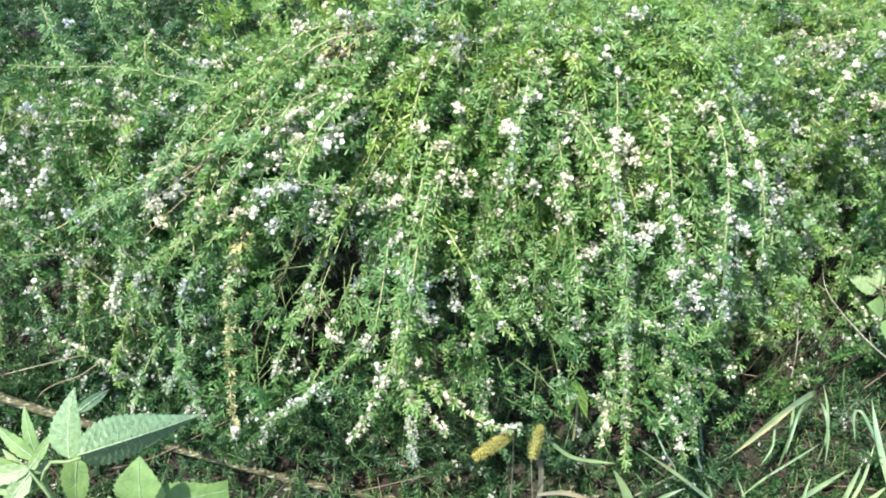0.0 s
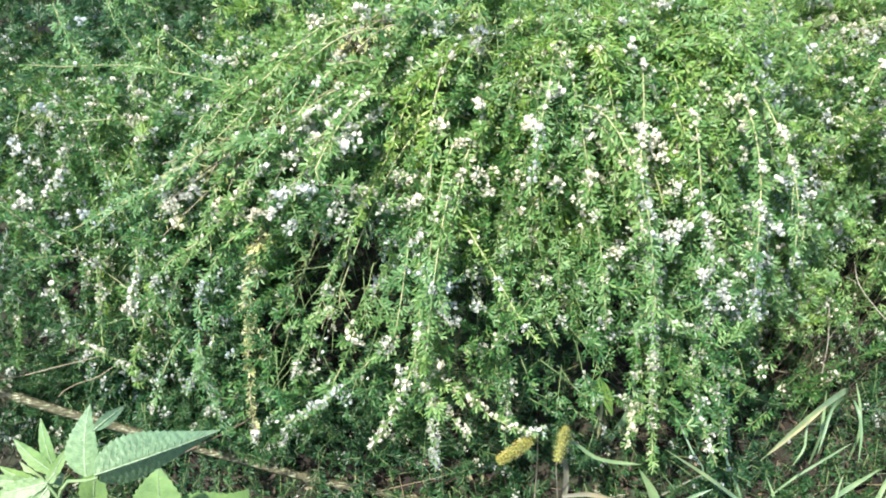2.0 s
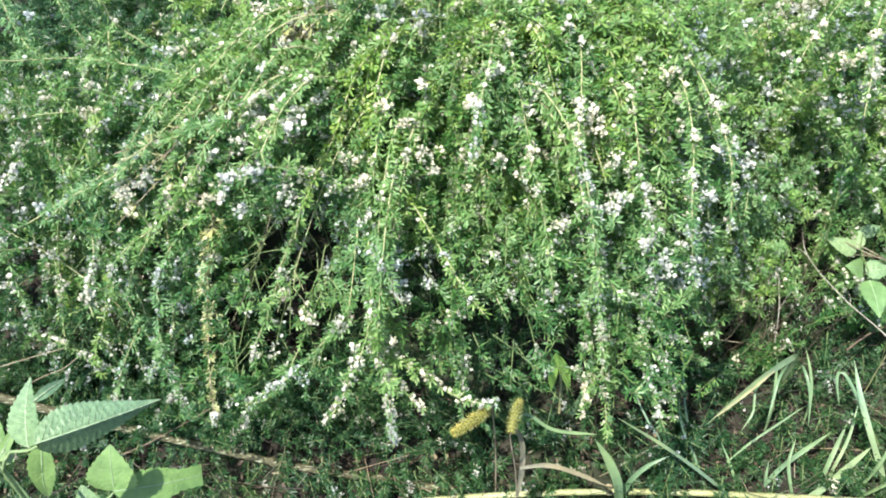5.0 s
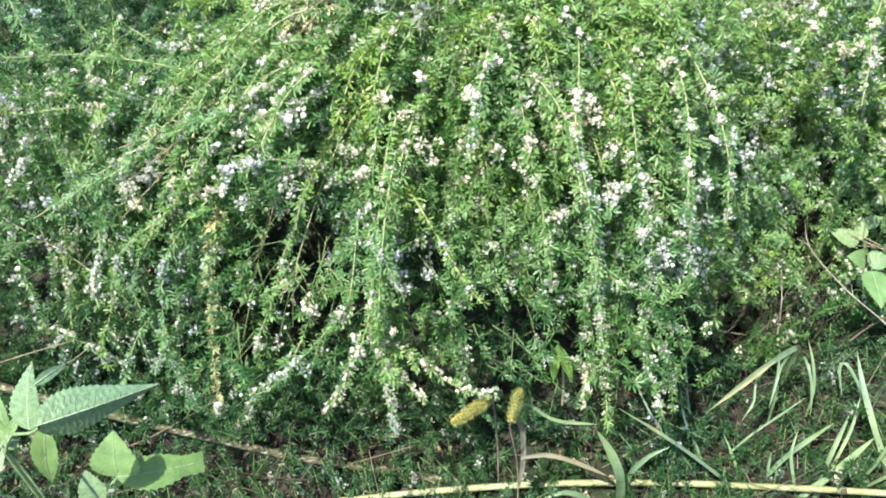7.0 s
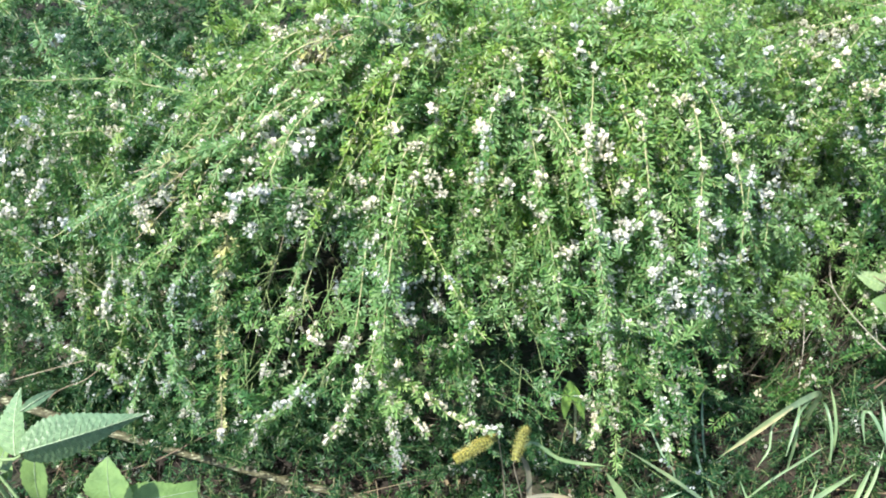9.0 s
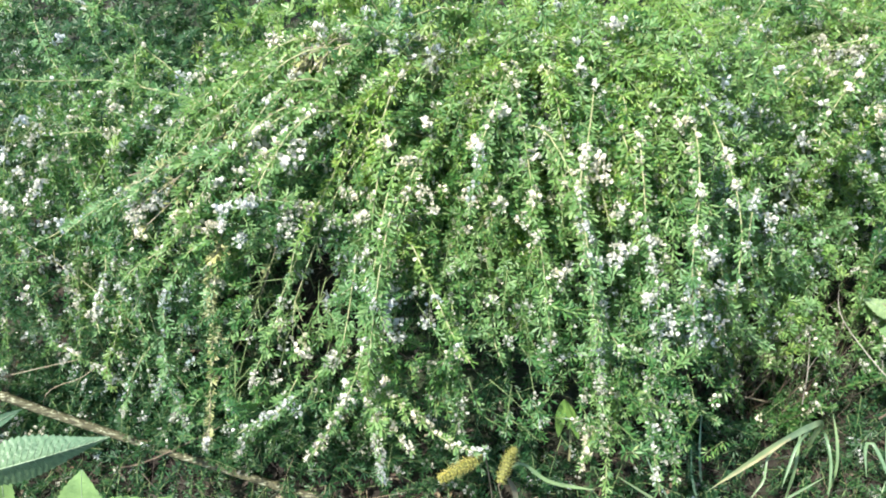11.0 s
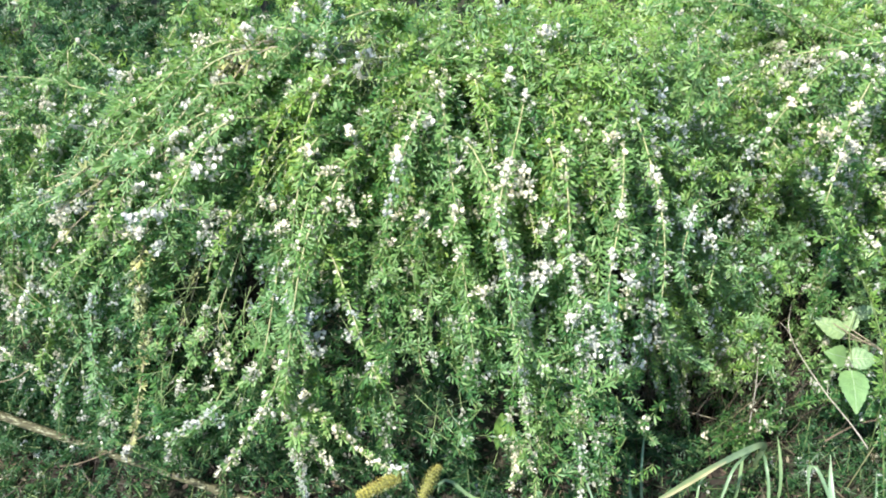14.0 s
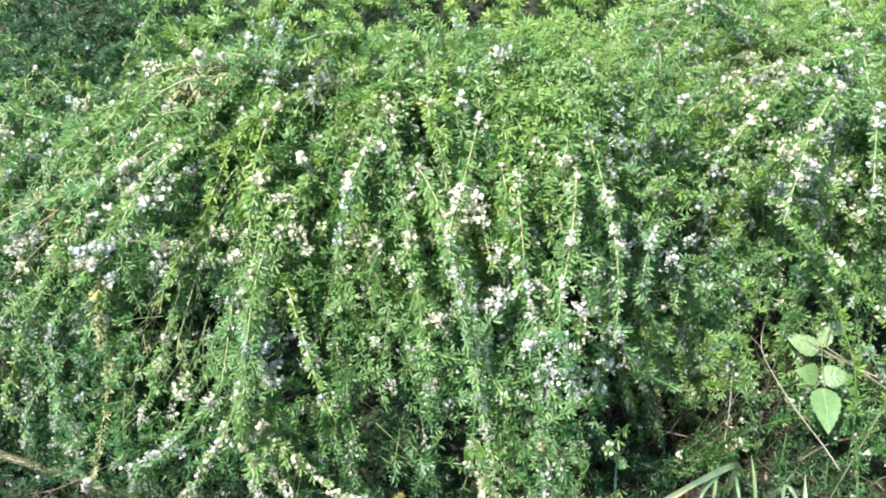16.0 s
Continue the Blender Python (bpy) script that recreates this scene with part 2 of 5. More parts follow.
# a narrow folded leaflet, one unit long
LEAFLET = np.array([(0, 0, 0), (0.40, 0.098, 0.03), (0.5, 0, -0.02), (0.40, -0.098, 0.03), (0.82, 0.112, 0.03), (0.82, -0.112, 0.03), (1, 0, -0.01)])
LEAFLET_F = np.array([(0, 2, 1), (0, 3, 2), (1, 2, 4), (3, 5, 2), (2, 6, 4), (2, 5, 6)])
# the same, plainer, for leaves deep in the bush
LEAFLET2 = np.array([(0, 0, 0), (0.66, 0.125, 0.035), (1, 0, -0.02), (0.66, -0.125, 0.035)])
LEAFLET2_F = np.array([(0, 2, 1), (0, 3, 2)])
# a pea flower: a broad upright banner, two wings and a keel
FLOWER = np.array([(0, 0, 0), (0.35, 0.32, 0.25), (0.42, 0, 0.36), (0.35, -0.32, 0.25), (0.45, 0.42, 0.62), (0.52, 0, 0.72), (0.45, -0.42, 0.62), (0.36, 0, 0.98),
                   (0.1, 0.06, -0.02), (0.55, 0.24, 0.16), (0.95, 0.14, 0.08), (0.6, 0.05, -0.16), (0.1, -0.06, -0.02), (0.55, -0.24, 0.16), (0.95, -0.14, 0.08), (0.6, -0.05, -0.16)])
FLOWER_F = np.array([(0, 2, 1), (0, 3, 2), (1, 2, 5), (1, 5, 4), (2, 3, 6), (2, 6, 5), (4, 5, 7), (5, 6, 7), (8, 9, 10), (8, 10, 11), (12, 14, 13), (12, 15, 14)])


# the plainer flower of the many that are not nearest: banner and two wings
FLOWER2 = np.array([(0, 0, 0), (0.45, 0.42, 0.55), (0.42, 0, 0.98), (0.45, -0.42, 0.55), (0.55, 0.26, 0.14), (0.98, 0.1, 0.06), (0.55, -0.26, 0.14), (0.98, -0.1, 0.06)])
FLOWER2_F = np.array([(0, 2, 1), (0, 3, 2), (0, 5, 4), (0, 6, 7)])
# places where the bushes stand open and one looks down into their shade: centre and radius
GAPS = [((-0.195, 0.85, 0.34), 0.10), ((-0.17, 0.77, 0.44), 0.055), ((0.025, 1.08, 0.635), 0.055), ((0.0, 1.17, 0.57), 0.065), ((-0.03, 1.26, 0.49), 0.06), ((0.0, 0.77, 0.35), 0.055), ((0.21, 1.19, 0.55), 0.05),
        ((0.60, 1.08, 0.32), 0.07), ((-0.62, 0.88, 0.33), 0.06), ((-0.70, 1.00, 0.52), 0.06), ((-0.78, 1.08, 0.46), 0.07), ((-0.86, 1.19, 0.37), 0.08), ((0.16, 0.93, 0.47), 0.04), ((0.55, 0.90, 0.25), 0.09), ((0.58, 1.43, 0.43), 0.09), ((0.74, 1.40, 0.43), 0.09), ((-0.56, 1.40, 0.50), 0.09), ((-0.40, 1.28, 0.55), 0.07), ((0.47, 1.06, 0.36), 0.055), ((0.60, 1.14, 0.35), 0.055), ((0.65, 1.26, 0.25), 0.08), ((-0.24, 0.73, 0.25), 0.085), ((-0.13, 0.74, 0.24), 0.07), ((0.14, 0.72, 0.27), 0.06)]
# the clear place round the short grass shoots
GAPS += [((0.25, 0.79, 0.05), 0.07), ((0.232, 0.74, 0.16), 0.055), ((0.188, 0.738, 0.23), 0.042), ((0.126, 0.686, 0.41), 0.045)]


def in_gap(p):
    """Which of the places p lie in one of the gaps."""
    p = np.atleast_2d(p)
    out = np.zeros(len(p), bool)
    for c, r in GAPS:
        out |= np.linalg.norm(p - np.array(c), axis=1) < r
    return out


def around(t, n, lift=0.35):
    """Random directions square to t."""
    r = rng.normal(size=(n, 3))
    r[:, 2] += lift
    r -= (r * t).sum(1, keepdims=True) * t
    return unit(r)


def leaves_on(line, gap, size, lean=0.7, lift=0.35):
    """Three-part leaves set along a line. Gives place, long axis, side axis and face axis of every leaflet."""
    seg = np.linalg.norm(np.diff(line, axis=0), axis=1)
    run = np.concatenate([[0], np.cumsum(seg)])
    n = max(2, int(run[-1] / gap))
    at = (np.arange(n) + rng.uniform(-0.3, 0.3, n)) / n * run[-1]
    pos = np.stack([np.interp(at, run, line[:, k]) for k in range(3)], 1)
    tan = unit(np.stack([np.interp(at, run, np.gradient(line, axis=0)[:, k]) for k in range(3)], 1))
    side = around(tan, n, lift)
    d = unit(tan * rng.uniform(0.4, 1.2, (n, 1)) * lean * (1.1 + 0.5 * (at / run[-1])[:, None]) + side)
    up = unit(np.cross(np.cross(d, np.array([0.05, -0.25, 1.0])) + rng.normal(size=(n, 3)) * 0.35, d))
    lat = np.cross(up, d)
    s = size * rng.uniform(0.7, 1.2, n) * (1.0 - 0.35 * (at / run[-1]) ** 2)
    out = [(pos + d * (s * 0.15)[:, None], d, lat, up, s)]
    for sign in (1, -1):
        dd = unit(d * 0.7 + lat * sign * rng.uniform(0.45, 0.95, (n, 1)) + up * rng.uniform(-0.3, 0.4, (n, 1)))
        uu = unit(np.cross(np.cross(dd, up) + rng.normal(size=(n, 3)) * 0.3, dd))
        out.append((pos + d * (s * 0.1)[:, None] + tan * rng.uniform(-0.003, 0.003, (n, 1)), dd, np.cross(uu, dd), uu, s * rng.uniform(0.75, 1.0, n)))
    return [np.concatenate([o[k] for o in out]) for k in range(5)], pos, tan


def flowers_at(pos, tan, size=0.0077):
    n = len(pos)
    d = unit(around(tan, n) + tan * 0.35 + rng.normal(size=(n, 3)) * 0.25 + np.array([0, -0.15, 0.25]))
    up = unit(np.cross(np.cross(d, np.array([0.0, 0.0, 1.0])), d) + rng.normal(size=(n, 3)) * 0.3)
    lat = unit(np.cross(up, d))
    s = (size * rng.uniform(0.75, 1.2, n))[:, None]
    return pos + d * rng.uniform(0.001, 0.006, (n, 1)), d * s, lat * s, np.cross(d, lat) * s


def side_shoots(line, count, lo, hi, length):
    out = []
    n = len(line)
    for _ in range(count):
        u = rng.uniform(lo, hi)
        i = min(int(u * (n - 1)), n - 2)
        t = unit(line[i + 1] - line[i])
        s = around(t[None], 1)[0]
        d = unit(t * rng.uniform(1.0, 1.9) + s)
        ln = length * rng.uniform(0.45, 1.25) * (1.15 - 0.5 * u)
        k = np.linspace(0, 1, 4)[:, None]
        out.append((u, line[i] + d * ln * k + np.array([0, 0, -1]) * ln * rng.uniform(0.05, 0.3) * k ** 2 + rng.normal(size=3) * 0.05 * ln * k ** 2))
    return out


def pose_of(p, x, y, z):
    m = np.eye(4)
    m[:3, 0], m[:3, 1], m[:3, 2], m[:3, 3] = x, y, z, p
    return Matrix(m.tolist())


def leaf_form(bend):
    """A whole three-part leaf, one unit long, on its short stalk."""
    bits = [(LEAFLET + np.array([0.2, 0, 0]), LEAFLET_F)]
    for sign in (1, -1):
        d = unit(np.array([0.88, 0.42 * sign, bend]))
        up = np.array([0, 0, 1.0])
        lat = np.cross(up, d)
        v, f = stack(LEAFLET * 0.85, LEAFLET_F, np.array([[0.2, 0, 0]]), d[None], lat[None], up[None])
        bits.append((v, f))
    bits.append(tube([(0, 0, 0), (0.1, 0, 0.01), (0.22, 0, 0)], 0.02, 0.015, 3))
    v = np.concatenate([b[0] for b in bits])
    fs, off = [], 0
    for bv, bf in bits:
        fs += [list(q + off) for q in bf]
        off += len(bv)
    return mesh_from("leaf", v, fs, [LEAF_ONE], smooth=True)


LEAF_FORMS = [leaf_form(b) for b in (0.0, 0.12, 0.25)]
FLOWER_FORM = mesh_from("flower", FLOWER, FLOWER_F, [PETAL_ONE], smooth=True)


def clumped(n, share):
    """Which of n nodes bear flowers: runs of neighbours, not an even sprinkle."""
    k = np.arange(n)
    wave = np.sin(k * rng.uniform(0.12, 0.3) + rng.uniform(0, 6.28)) + 0.6 * np.sin(k * rng.uniform(0.4, 0.7) + rng.uniform(0, 6.28)) + rng.normal(size=n) * 0.3
    return wave > 1.7 - 2.6 * share


def branch(bush, points, bloom=1.0, dry=0.0, gap=0.0047, size=0.0170, shoots=11, bare=0.32, thick=0.0016, reach=0.11, young=0.0, single=0, stem=None, heads=(), given=0, thick_heads=0.62, leafmat=None, leaf2=False, lift=0.35):
    """One arching stem with its side shoots, leaves and flowers."""
    line = glide(points, 0.028)
    stems = [tube(line, thick, 0.0008, 3 if leaf2 else 5)]
    sets, fpos, ftan = [], [], []
    n = len(line)
    lead = line[int(bare * n):]
    got, pos, tan = leaves_on(lead, gap, size, lift=lift)
    chosen = rng.permutation(np.arange(len(pos) // 2, len(pos)))[:single]
    ones = [[g[i] for g in got] for i in chosen]
    keep = np.ones(len(got[0]), bool)
    for j in range(3):
        keep[chosen + j * len(pos)] = False
    sets.append([g[keep] for g in got])
    where = np.linspace(0, 1, len(pos))
    pick = (clumped(len(pos), 0.50 * bloom) | (rng.uniform(size=len(pos)) < 0.06 * bloom)) & (where > 0.22)
    fpos.append(np.repeat(pos[pick], 2, 0)), ftan.append(np.repeat(tan[pick], 2, 0))
    if heads:
        run = np.concatenate([[0], np.cumsum(np.linalg.norm(np.diff(np.array(points), axis=0), axis=1))])
        begin = run[len(points) - given] / run[-1]
        full = np.clip((where * (1 - bare) + bare - begin) / (1 - begin), -1, 1)
        for lo, hi in heads:
            pick = (full >= lo) & (full <= hi) & (rng.uniform(size=len(full)) < thick_heads)
            fpos.append(np.repeat(pos[pick], 2, 0)), ftan.append(np.repeat(tan[pick], 2, 0))
    for u, twig in side_shoots(line, shoots, bare, 0.96, reach):
        stems.append(tube(twig, 0.0011, 0.0005, 3))
        got, pos, tan = leaves_on(twig, gap * 0.85, size * 0.92)
        sets.append(got)
        if rng.uniform() < 0.7 * bloom and u > 0.35:
            k = rng.integers(0, max(1, len(pos) - 5))
            run = rng.integers(1, 6)
            fpos.append(np.repeat(pos[k:k + run], 2, 0)), ftan.append(np.repeat(tan[k:k + run], 2, 0))
    ob = part("branch", *join(stems), DRY_STEM if dry > 0.5 else (stem or STEM), bush)
    p, d, lat, up, s = [np.concatenate([g[k] for g in sets]) for k in range(5)]
    keep = rng.uniform(size=len(p)) > 0.06
    if leaf2:
        keep &= ~in_gap(p)
    if dry > 0.5:
        keep &= rng.uniform(size=len(p)) > 0.35
    p, d, lat, up, s = p[keep], d[keep], lat[keep], up[keep], s[keep]
    v, f = stack(*((LEAFLET2, LEAFLET2_F) if leaf2 else (LEAFLET, LEAFLET_F)), p, d * s[:, None], lat * s[:, None], up * s[:, None])
    mat = DRY_LEAF if dry > 0.5 else (YOUNG if rng.uniform() < young else (leafmat or LEAF))
    part("foliage", v, f, mat, ob, kind="stuff")
    fp, ft = np.concatenate(fpos), np.concatenate(ftan)
    if len(fp):
        at = flowers_at(fp, ft)
        few = min(single, len(fp) // 2)
        if len(fp) > few:
            v, f = stack(*((FLOWER2, FLOWER2_F) if leaf2 else (FLOWER, FLOWER_F)), *[a[few:] for a in at])
            part("blossom", v, f, PETAL, ob, kind="stuff")
        for i in range(few):
            fl = new("flower", FLOWER_FORM)
            fl.parent = ob
            fl.matrix_basis = pose_of(*[a[i] for a in at])
    for i, (p1, d1, l1, u1, s1) in enumerate(ones):
        lf = new("leaf", LEAF_FORMS[i % 3])
        lf.parent = ob
        lf.matrix_basis = pose_of(p1 - d1 * s1 * 0.22, d1 * s1, l1 * s1, u1 * s1)
    return ob


def crown(x, y):
    """Height of the mass of bushes over the plan: a ridge that drapes towards the front and sinks behind."""
    z = np.interp(y, [0.52, 0.58, 0.64, 0.71, 0.78, 0.87, 0.97, 1.08], [-0.02, 0.17, 0.28, 0.37, 0.46, 0.555, 0.62, 0.67])
    z = z - 0.30 * np.clip((y - 1.08) / 0.48, 0, 1) - 0.06 * np.clip((x - 0.42) / 0.15, 0, 1) * np.clip((y - 1.0) / 0.1, 0, 1)
    z = z - 0.16 * np.clip((-x - 0.22) / 0.4, 0, 1)
    slope = 0.0 + 0.46 * np.clip((y - 0.88) / 0.42, 0, 1) - 0.12 * np.clip((y - 1.3) / 0.6, 0, 1)
    k = np.clip((x - 0.46) / (0.12 + 0.16 * np.clip((y - 0.95) / 0.1, 0, 1)), 0, 1)
    return np.maximum(z * (1 - k) + np.minimum(z + 0.1, slope) * k, -0.02)


MAIN = thing("flowering_bush", (0.14, 1.24, lie(0, 1.24)), "green bush clover with arching stems, narrow leaves and small white flowers", "bush", "bushes")
LEFT = thing("flowering_bush", (-0.62, 1.36, lie(0, 1.36)), "lower bush clover with fewer white flowers, spreading over dry ground", "bush", "bushes")
RIGHT = thing("flowering_bush", (0.86, 1.42, lie(0, 1.42)), "thin bush clover with small white flowers over bare brown soil", "bush", "bushes")

MAIN["spread"], LEFT["spread"], RIGHT["spread"] = 0.07, 0.22, 0.24


def root(bush):
    return np.array(bush.location) + np.array([rng.normal() * bush["spread"], rng.normal() * bush["spread"], -0.02])


def spray(bush, *pts, **more):
    """A stem that can be told apart: it comes up from the bush's foot, arches over and runs through the given points."""
    b = root(bush)
    first = np.array(pts[0])
    a = b + (first - b) * np.array([0.2, 0.15, 0]) + np.array([0, 0, 0.62 * (max(first[2], 0.5) - b[2])])
    c = b + (first - b) * np.array([0.65, 0.6, 0])
    c[2] = max(first[2] + 0.04, min(crown(c[0], c[1]), first[2] + 0.22))
    far = np.linalg.norm(first - c) > 0.12
    line = [b, a] + ([c] if far else []) + [np.array(p) for p in pts]
    return branch(bush, line, **{**dict(thick=0.0022, gap=0.0036, size=0.0175, lift=-0.25, reach=0.05, stem=STEM_PALE, bare=0.12, given=len(pts), leafmat=SILVER), **more})


def spike(bush, x, y, z, count):
    """A cluster of open flowers at the end of a short leafy shoot that rises out of the bush."""
    tip = np.array([x, y, z])
    d = unit(np.array([rng.normal() * 0.5, -0.55 + rng.normal() * 0.3, 0.2 + rng.normal() * 0.5]))
    k = np.linspace(1, 0, 5)[:, None]
    line = tip - d * 0.055 * k - np.array([0, -0.01, 0.03]) * k ** 2
    ob = part("shoot", *tube(line, 0.0012, 0.0006, 4), STEM, bush)
    got, pos, tan = leaves_on(line, 0.0045, 0.0140)
    p, dd, lat, up, s = got
    v, f = stack(LEAFLET, LEAFLET_F, p, dd * s[:, None], lat * s[:, None], up * s[:, None])
    part("foliage", v, f, LEAF, ob, kind="stuff")
    n = int(count * 1.6) + 2
    u = rng.uniform(0.62, 1.0, n)
    fp = np.stack([np.interp(u, np.linspace(0, 1, 5), line[:, i]) for i in range(3)], 1) + rng.normal(size=(n, 3)) * 0.0035
    v, f = stack(FLOWER, FLOWER_F, *flowers_at(fp, np.repeat(d[None], n, 0), 0.0090))
    part("blossom", v, f, PETAL, ob, kind="stuff")


def drape(bush, tip, **more):
    b = root(bush)
    tip = np.array(tip)
    d = tip - b
    top = max(tip[2] + 0.08, float(crown(b[0] + d[0] * 0.5, b[1] + d[1] * 0.5)))
    a = b + d * np.array([0.14, 0.1, 0]) + np.array([0, 0, 0.7 * (top - b[2])])
    m = b + d * np.array([0.5, 0.45, 0])
    m[2] = top - 0.01
    k = b + d * np.array([0.82, 0.8, 0])
    k[2] = max(tip[2] + 0.4 * (top - tip[2]), tip[2] + 0.02)
    return branch(bush, [b, a, m, k, tip], **more)

# stems that can be told apart, each through a few places on its way
spray(MAIN, (-0.320, 0.990, 0.610), (-0.380, 1.030, 0.590), (-0.470, 1.060, 0.590), (-0.560, 1.070, 0.600), (-0.640, 1.040, 0.620), (-0.690, 1.020, 0.640), bloom=0.05, single=4)
spray(MAIN, (-0.340, 0.960, 0.560), (-0.440, 1.010, 0.520), (-0.500, 1.030, 0.510), (-0.560, 1.040, 0.510), (-0.620, 1.040, 0.510), (-0.660, 1.020, 0.520), bloom=0.4, heads=((0.55, 0.75),), single=4)
spray(LEFT, (-0.670, 1.140, 0.670), (-0.650, 1.100, 0.640), (-0.610, 1.060, 0.590), (-0.590, 1.040, 0.530), (-0.560, 1.030, 0.490), (-0.550, 1.030, 0.480), bloom=0.2, heads=((0.55, 0.66), (0.85, 1.0)), single=4)
spray(LEFT, (-0.540, 1.180, 0.650), (-0.530, 1.180, 0.620), (-0.520, 1.180, 0.590), (-0.490, 1.170, 0.570), (-0.460, 1.140, 0.570), (-0.420, 1.110, 0.570), bloom=0.2, single=4)
spray(MAIN, (0.15, 1.25, 0.54), (0.085, 1.235, 0.60), (0.02, 1.16, 0.615), (-0.045, 1.065, 0.605), (-0.09, 0.975, 0.605), (-0.13, 0.905, 0.61), (-0.19, 0.85, 0.60), (-0.25, 0.79, 0.57), bloom=0.25, heads=((0.62, 1.0),), thick_heads=0.4, size=0.0215, gap=0.0028, thick=0.0030, single=4)
spray(MAIN, (0.06, 1.21, 0.62), (-0.02, 1.14, 0.665), (-0.095, 1.037, 0.662), (-0.122, 0.958, 0.653), (-0.16, 0.90, 0.635), (-0.214, 0.86, 0.60), bloom=0.2, heads=((0.75, 1.0),), thick_heads=0.4, size=0.0215, gap=0.0028, thick=0.0028, single=4)
spray(MAIN, (0.07, 1.22, 0.55), (0.03, 1.17, 0.535), (0.005, 1.127, 0.514), (0.0, 1.03, 0.50), (-0.005, 0.96, 0.46), bloom=0.05, gap=0.012, shoots=3, single=2)
spray(MAIN, (-0.30, 0.99, 0.60), (-0.384, 0.957, 0.543), (-0.417, 0.89, 0.545), (-0.50, 0.86, 0.51), (-0.60, 0.83, 0.45), bloom=0.25, thick=0.0024, gap=0.0065, size=0.015, single=4)
spray(MAIN, (0.19, 1.24, 0.60), (0.25, 1.16, 0.61), (0.28, 1.05, 0.62), (0.275, 0.93, 0.61), (0.26, 0.816, 0.585), (0.274, 0.764, 0.53), (0.285, 0.72, 0.45), bloom=0.35, heads=((0.6, 0.9),), thick_heads=0.3, single=4)
spray(MAIN, (0.30, 1.20, 0.60), (0.38, 1.10, 0.61), (0.42, 0.96, 0.61), (0.42, 0.82, 0.60), (0.407, 0.72, 0.555), (0.42, 0.70, 0.46), (0.43, 0.69, 0.40), bloom=0.35, heads=((0.7, 1.0),), thick_heads=0.35, single=4)
spray(MAIN, (0.25, 1.25, 0.58), (0.34, 1.19, 0.58), (0.437, 1.10, 0.58), (0.46, 1.00, 0.575), (0.49, 0.93, 0.50), bloom=0.25, young=0.6, single=4)
spray(MAIN, (0.14, 1.22, 0.62), (0.15, 1.10, 0.65), (0.14, 0.97, 0.64), (0.12, 0.87, 0.62), (0.105, 0.80, 0.56), bloom=0.4, young=0.6, heads=((0.6, 1.0),), thick_heads=0.25, single=4)
spray(LEFT, (-0.520, 1.140, 0.590), (-0.550, 1.130, 0.570), (-0.570, 1.120, 0.540), (-0.580, 1.100, 0.520), (-0.590, 1.090, 0.500), bloom=0.1, heads=((0.5, 1.0),), single=4)
spray(LEFT, (-0.590, 1.170, 0.660), (-0.580, 1.150, 0.620), (-0.570, 1.140, 0.600), (-0.560, 1.130, 0.590), bloom=0.2, single=4)
spray(MAIN, (-0.250, 0.890, 0.610), (-0.310, 0.900, 0.580), (-0.410, 0.910, 0.530), (-0.490, 0.900, 0.480), (-0.580, 0.900, 0.440), (-0.670, 0.890, 0.390), (-0.720, 0.880, 0.380), bloom=0.15, single=4)
spray(MAIN, (-0.300, 0.930, 0.570), (-0.390, 0.960, 0.520), (-0.430, 0.960, 0.500), (-0.460, 0.950, 0.480), (-0.490, 0.930, 0.470), bloom=0.2, single=4)
spray(MAIN, (-0.280, 0.870, 0.590), (-0.310, 0.860, 0.550), (-0.360, 0.840, 0.490), (-0.400, 0.820, 0.450), (-0.460, 0.800, 0.420), (-0.490, 0.780, 0.390), bloom=0.3, single=4)
spray(MAIN, (-0.320, 0.840, 0.470), (-0.370, 0.830, 0.430), (-0.410, 0.810, 0.380), (-0.440, 0.790, 0.320), (-0.450, 0.750, 0.250), (-0.450, 0.730, 0.190), (-0.440, 0.700, 0.130), bloom=0.25, heads=((0.38, 0.45), (0.88, 1.0)), single=4)
spray(MAIN, (-0.500, 0.920, 0.460), (-0.510, 0.900, 0.440), (-0.540, 0.870, 0.410), (-0.540, 0.820, 0.370), (-0.540, 0.760, 0.350), (-0.530, 0.730, 0.330), bloom=0.2, heads=((0.6, 0.95),), single=4)
spray(MAIN, (-0.480, 0.910, 0.460), (-0.460, 0.880, 0.450), (-0.460, 0.860, 0.440), (-0.450, 0.850, 0.430), bloom=0.2, heads=((0.0, 0.8),), single=4)
spray(MAIN, (-0.440, 0.830, 0.400), (-0.470, 0.800, 0.360), (-0.480, 0.780, 0.340), (-0.490, 0.770, 0.320), bloom=0.3, single=4)
spray(MAIN, (-0.040, 1.110, 0.670), (-0.060, 1.080, 0.670), (-0.100, 1.010, 0.660), (-0.130, 0.960, 0.650), (-0.180, 0.920, 0.640), (-0.230, 0.890, 0.620), bloom=0.3, heads=((0.85, 1.0),), young=0.4, single=4)
spray(MAIN, (-0.180, 1.070, 0.640), (-0.200, 1.030, 0.620), (-0.210, 1.010, 0.620), (-0.220, 0.980, 0.610), (-0.230, 0.960, 0.610), bloom=0.5, single=4)
spray(MAIN, (0.030, 1.110, 0.630), (0.020, 1.080, 0.620), (0.010, 1.060, 0.600), (-0.000, 1.030, 0.580), (-0.010, 1.000, 0.570), bloom=0.1, heads=((0.85, 1.0),), young=0.4, gap=0.012, shoots=3, single=2)
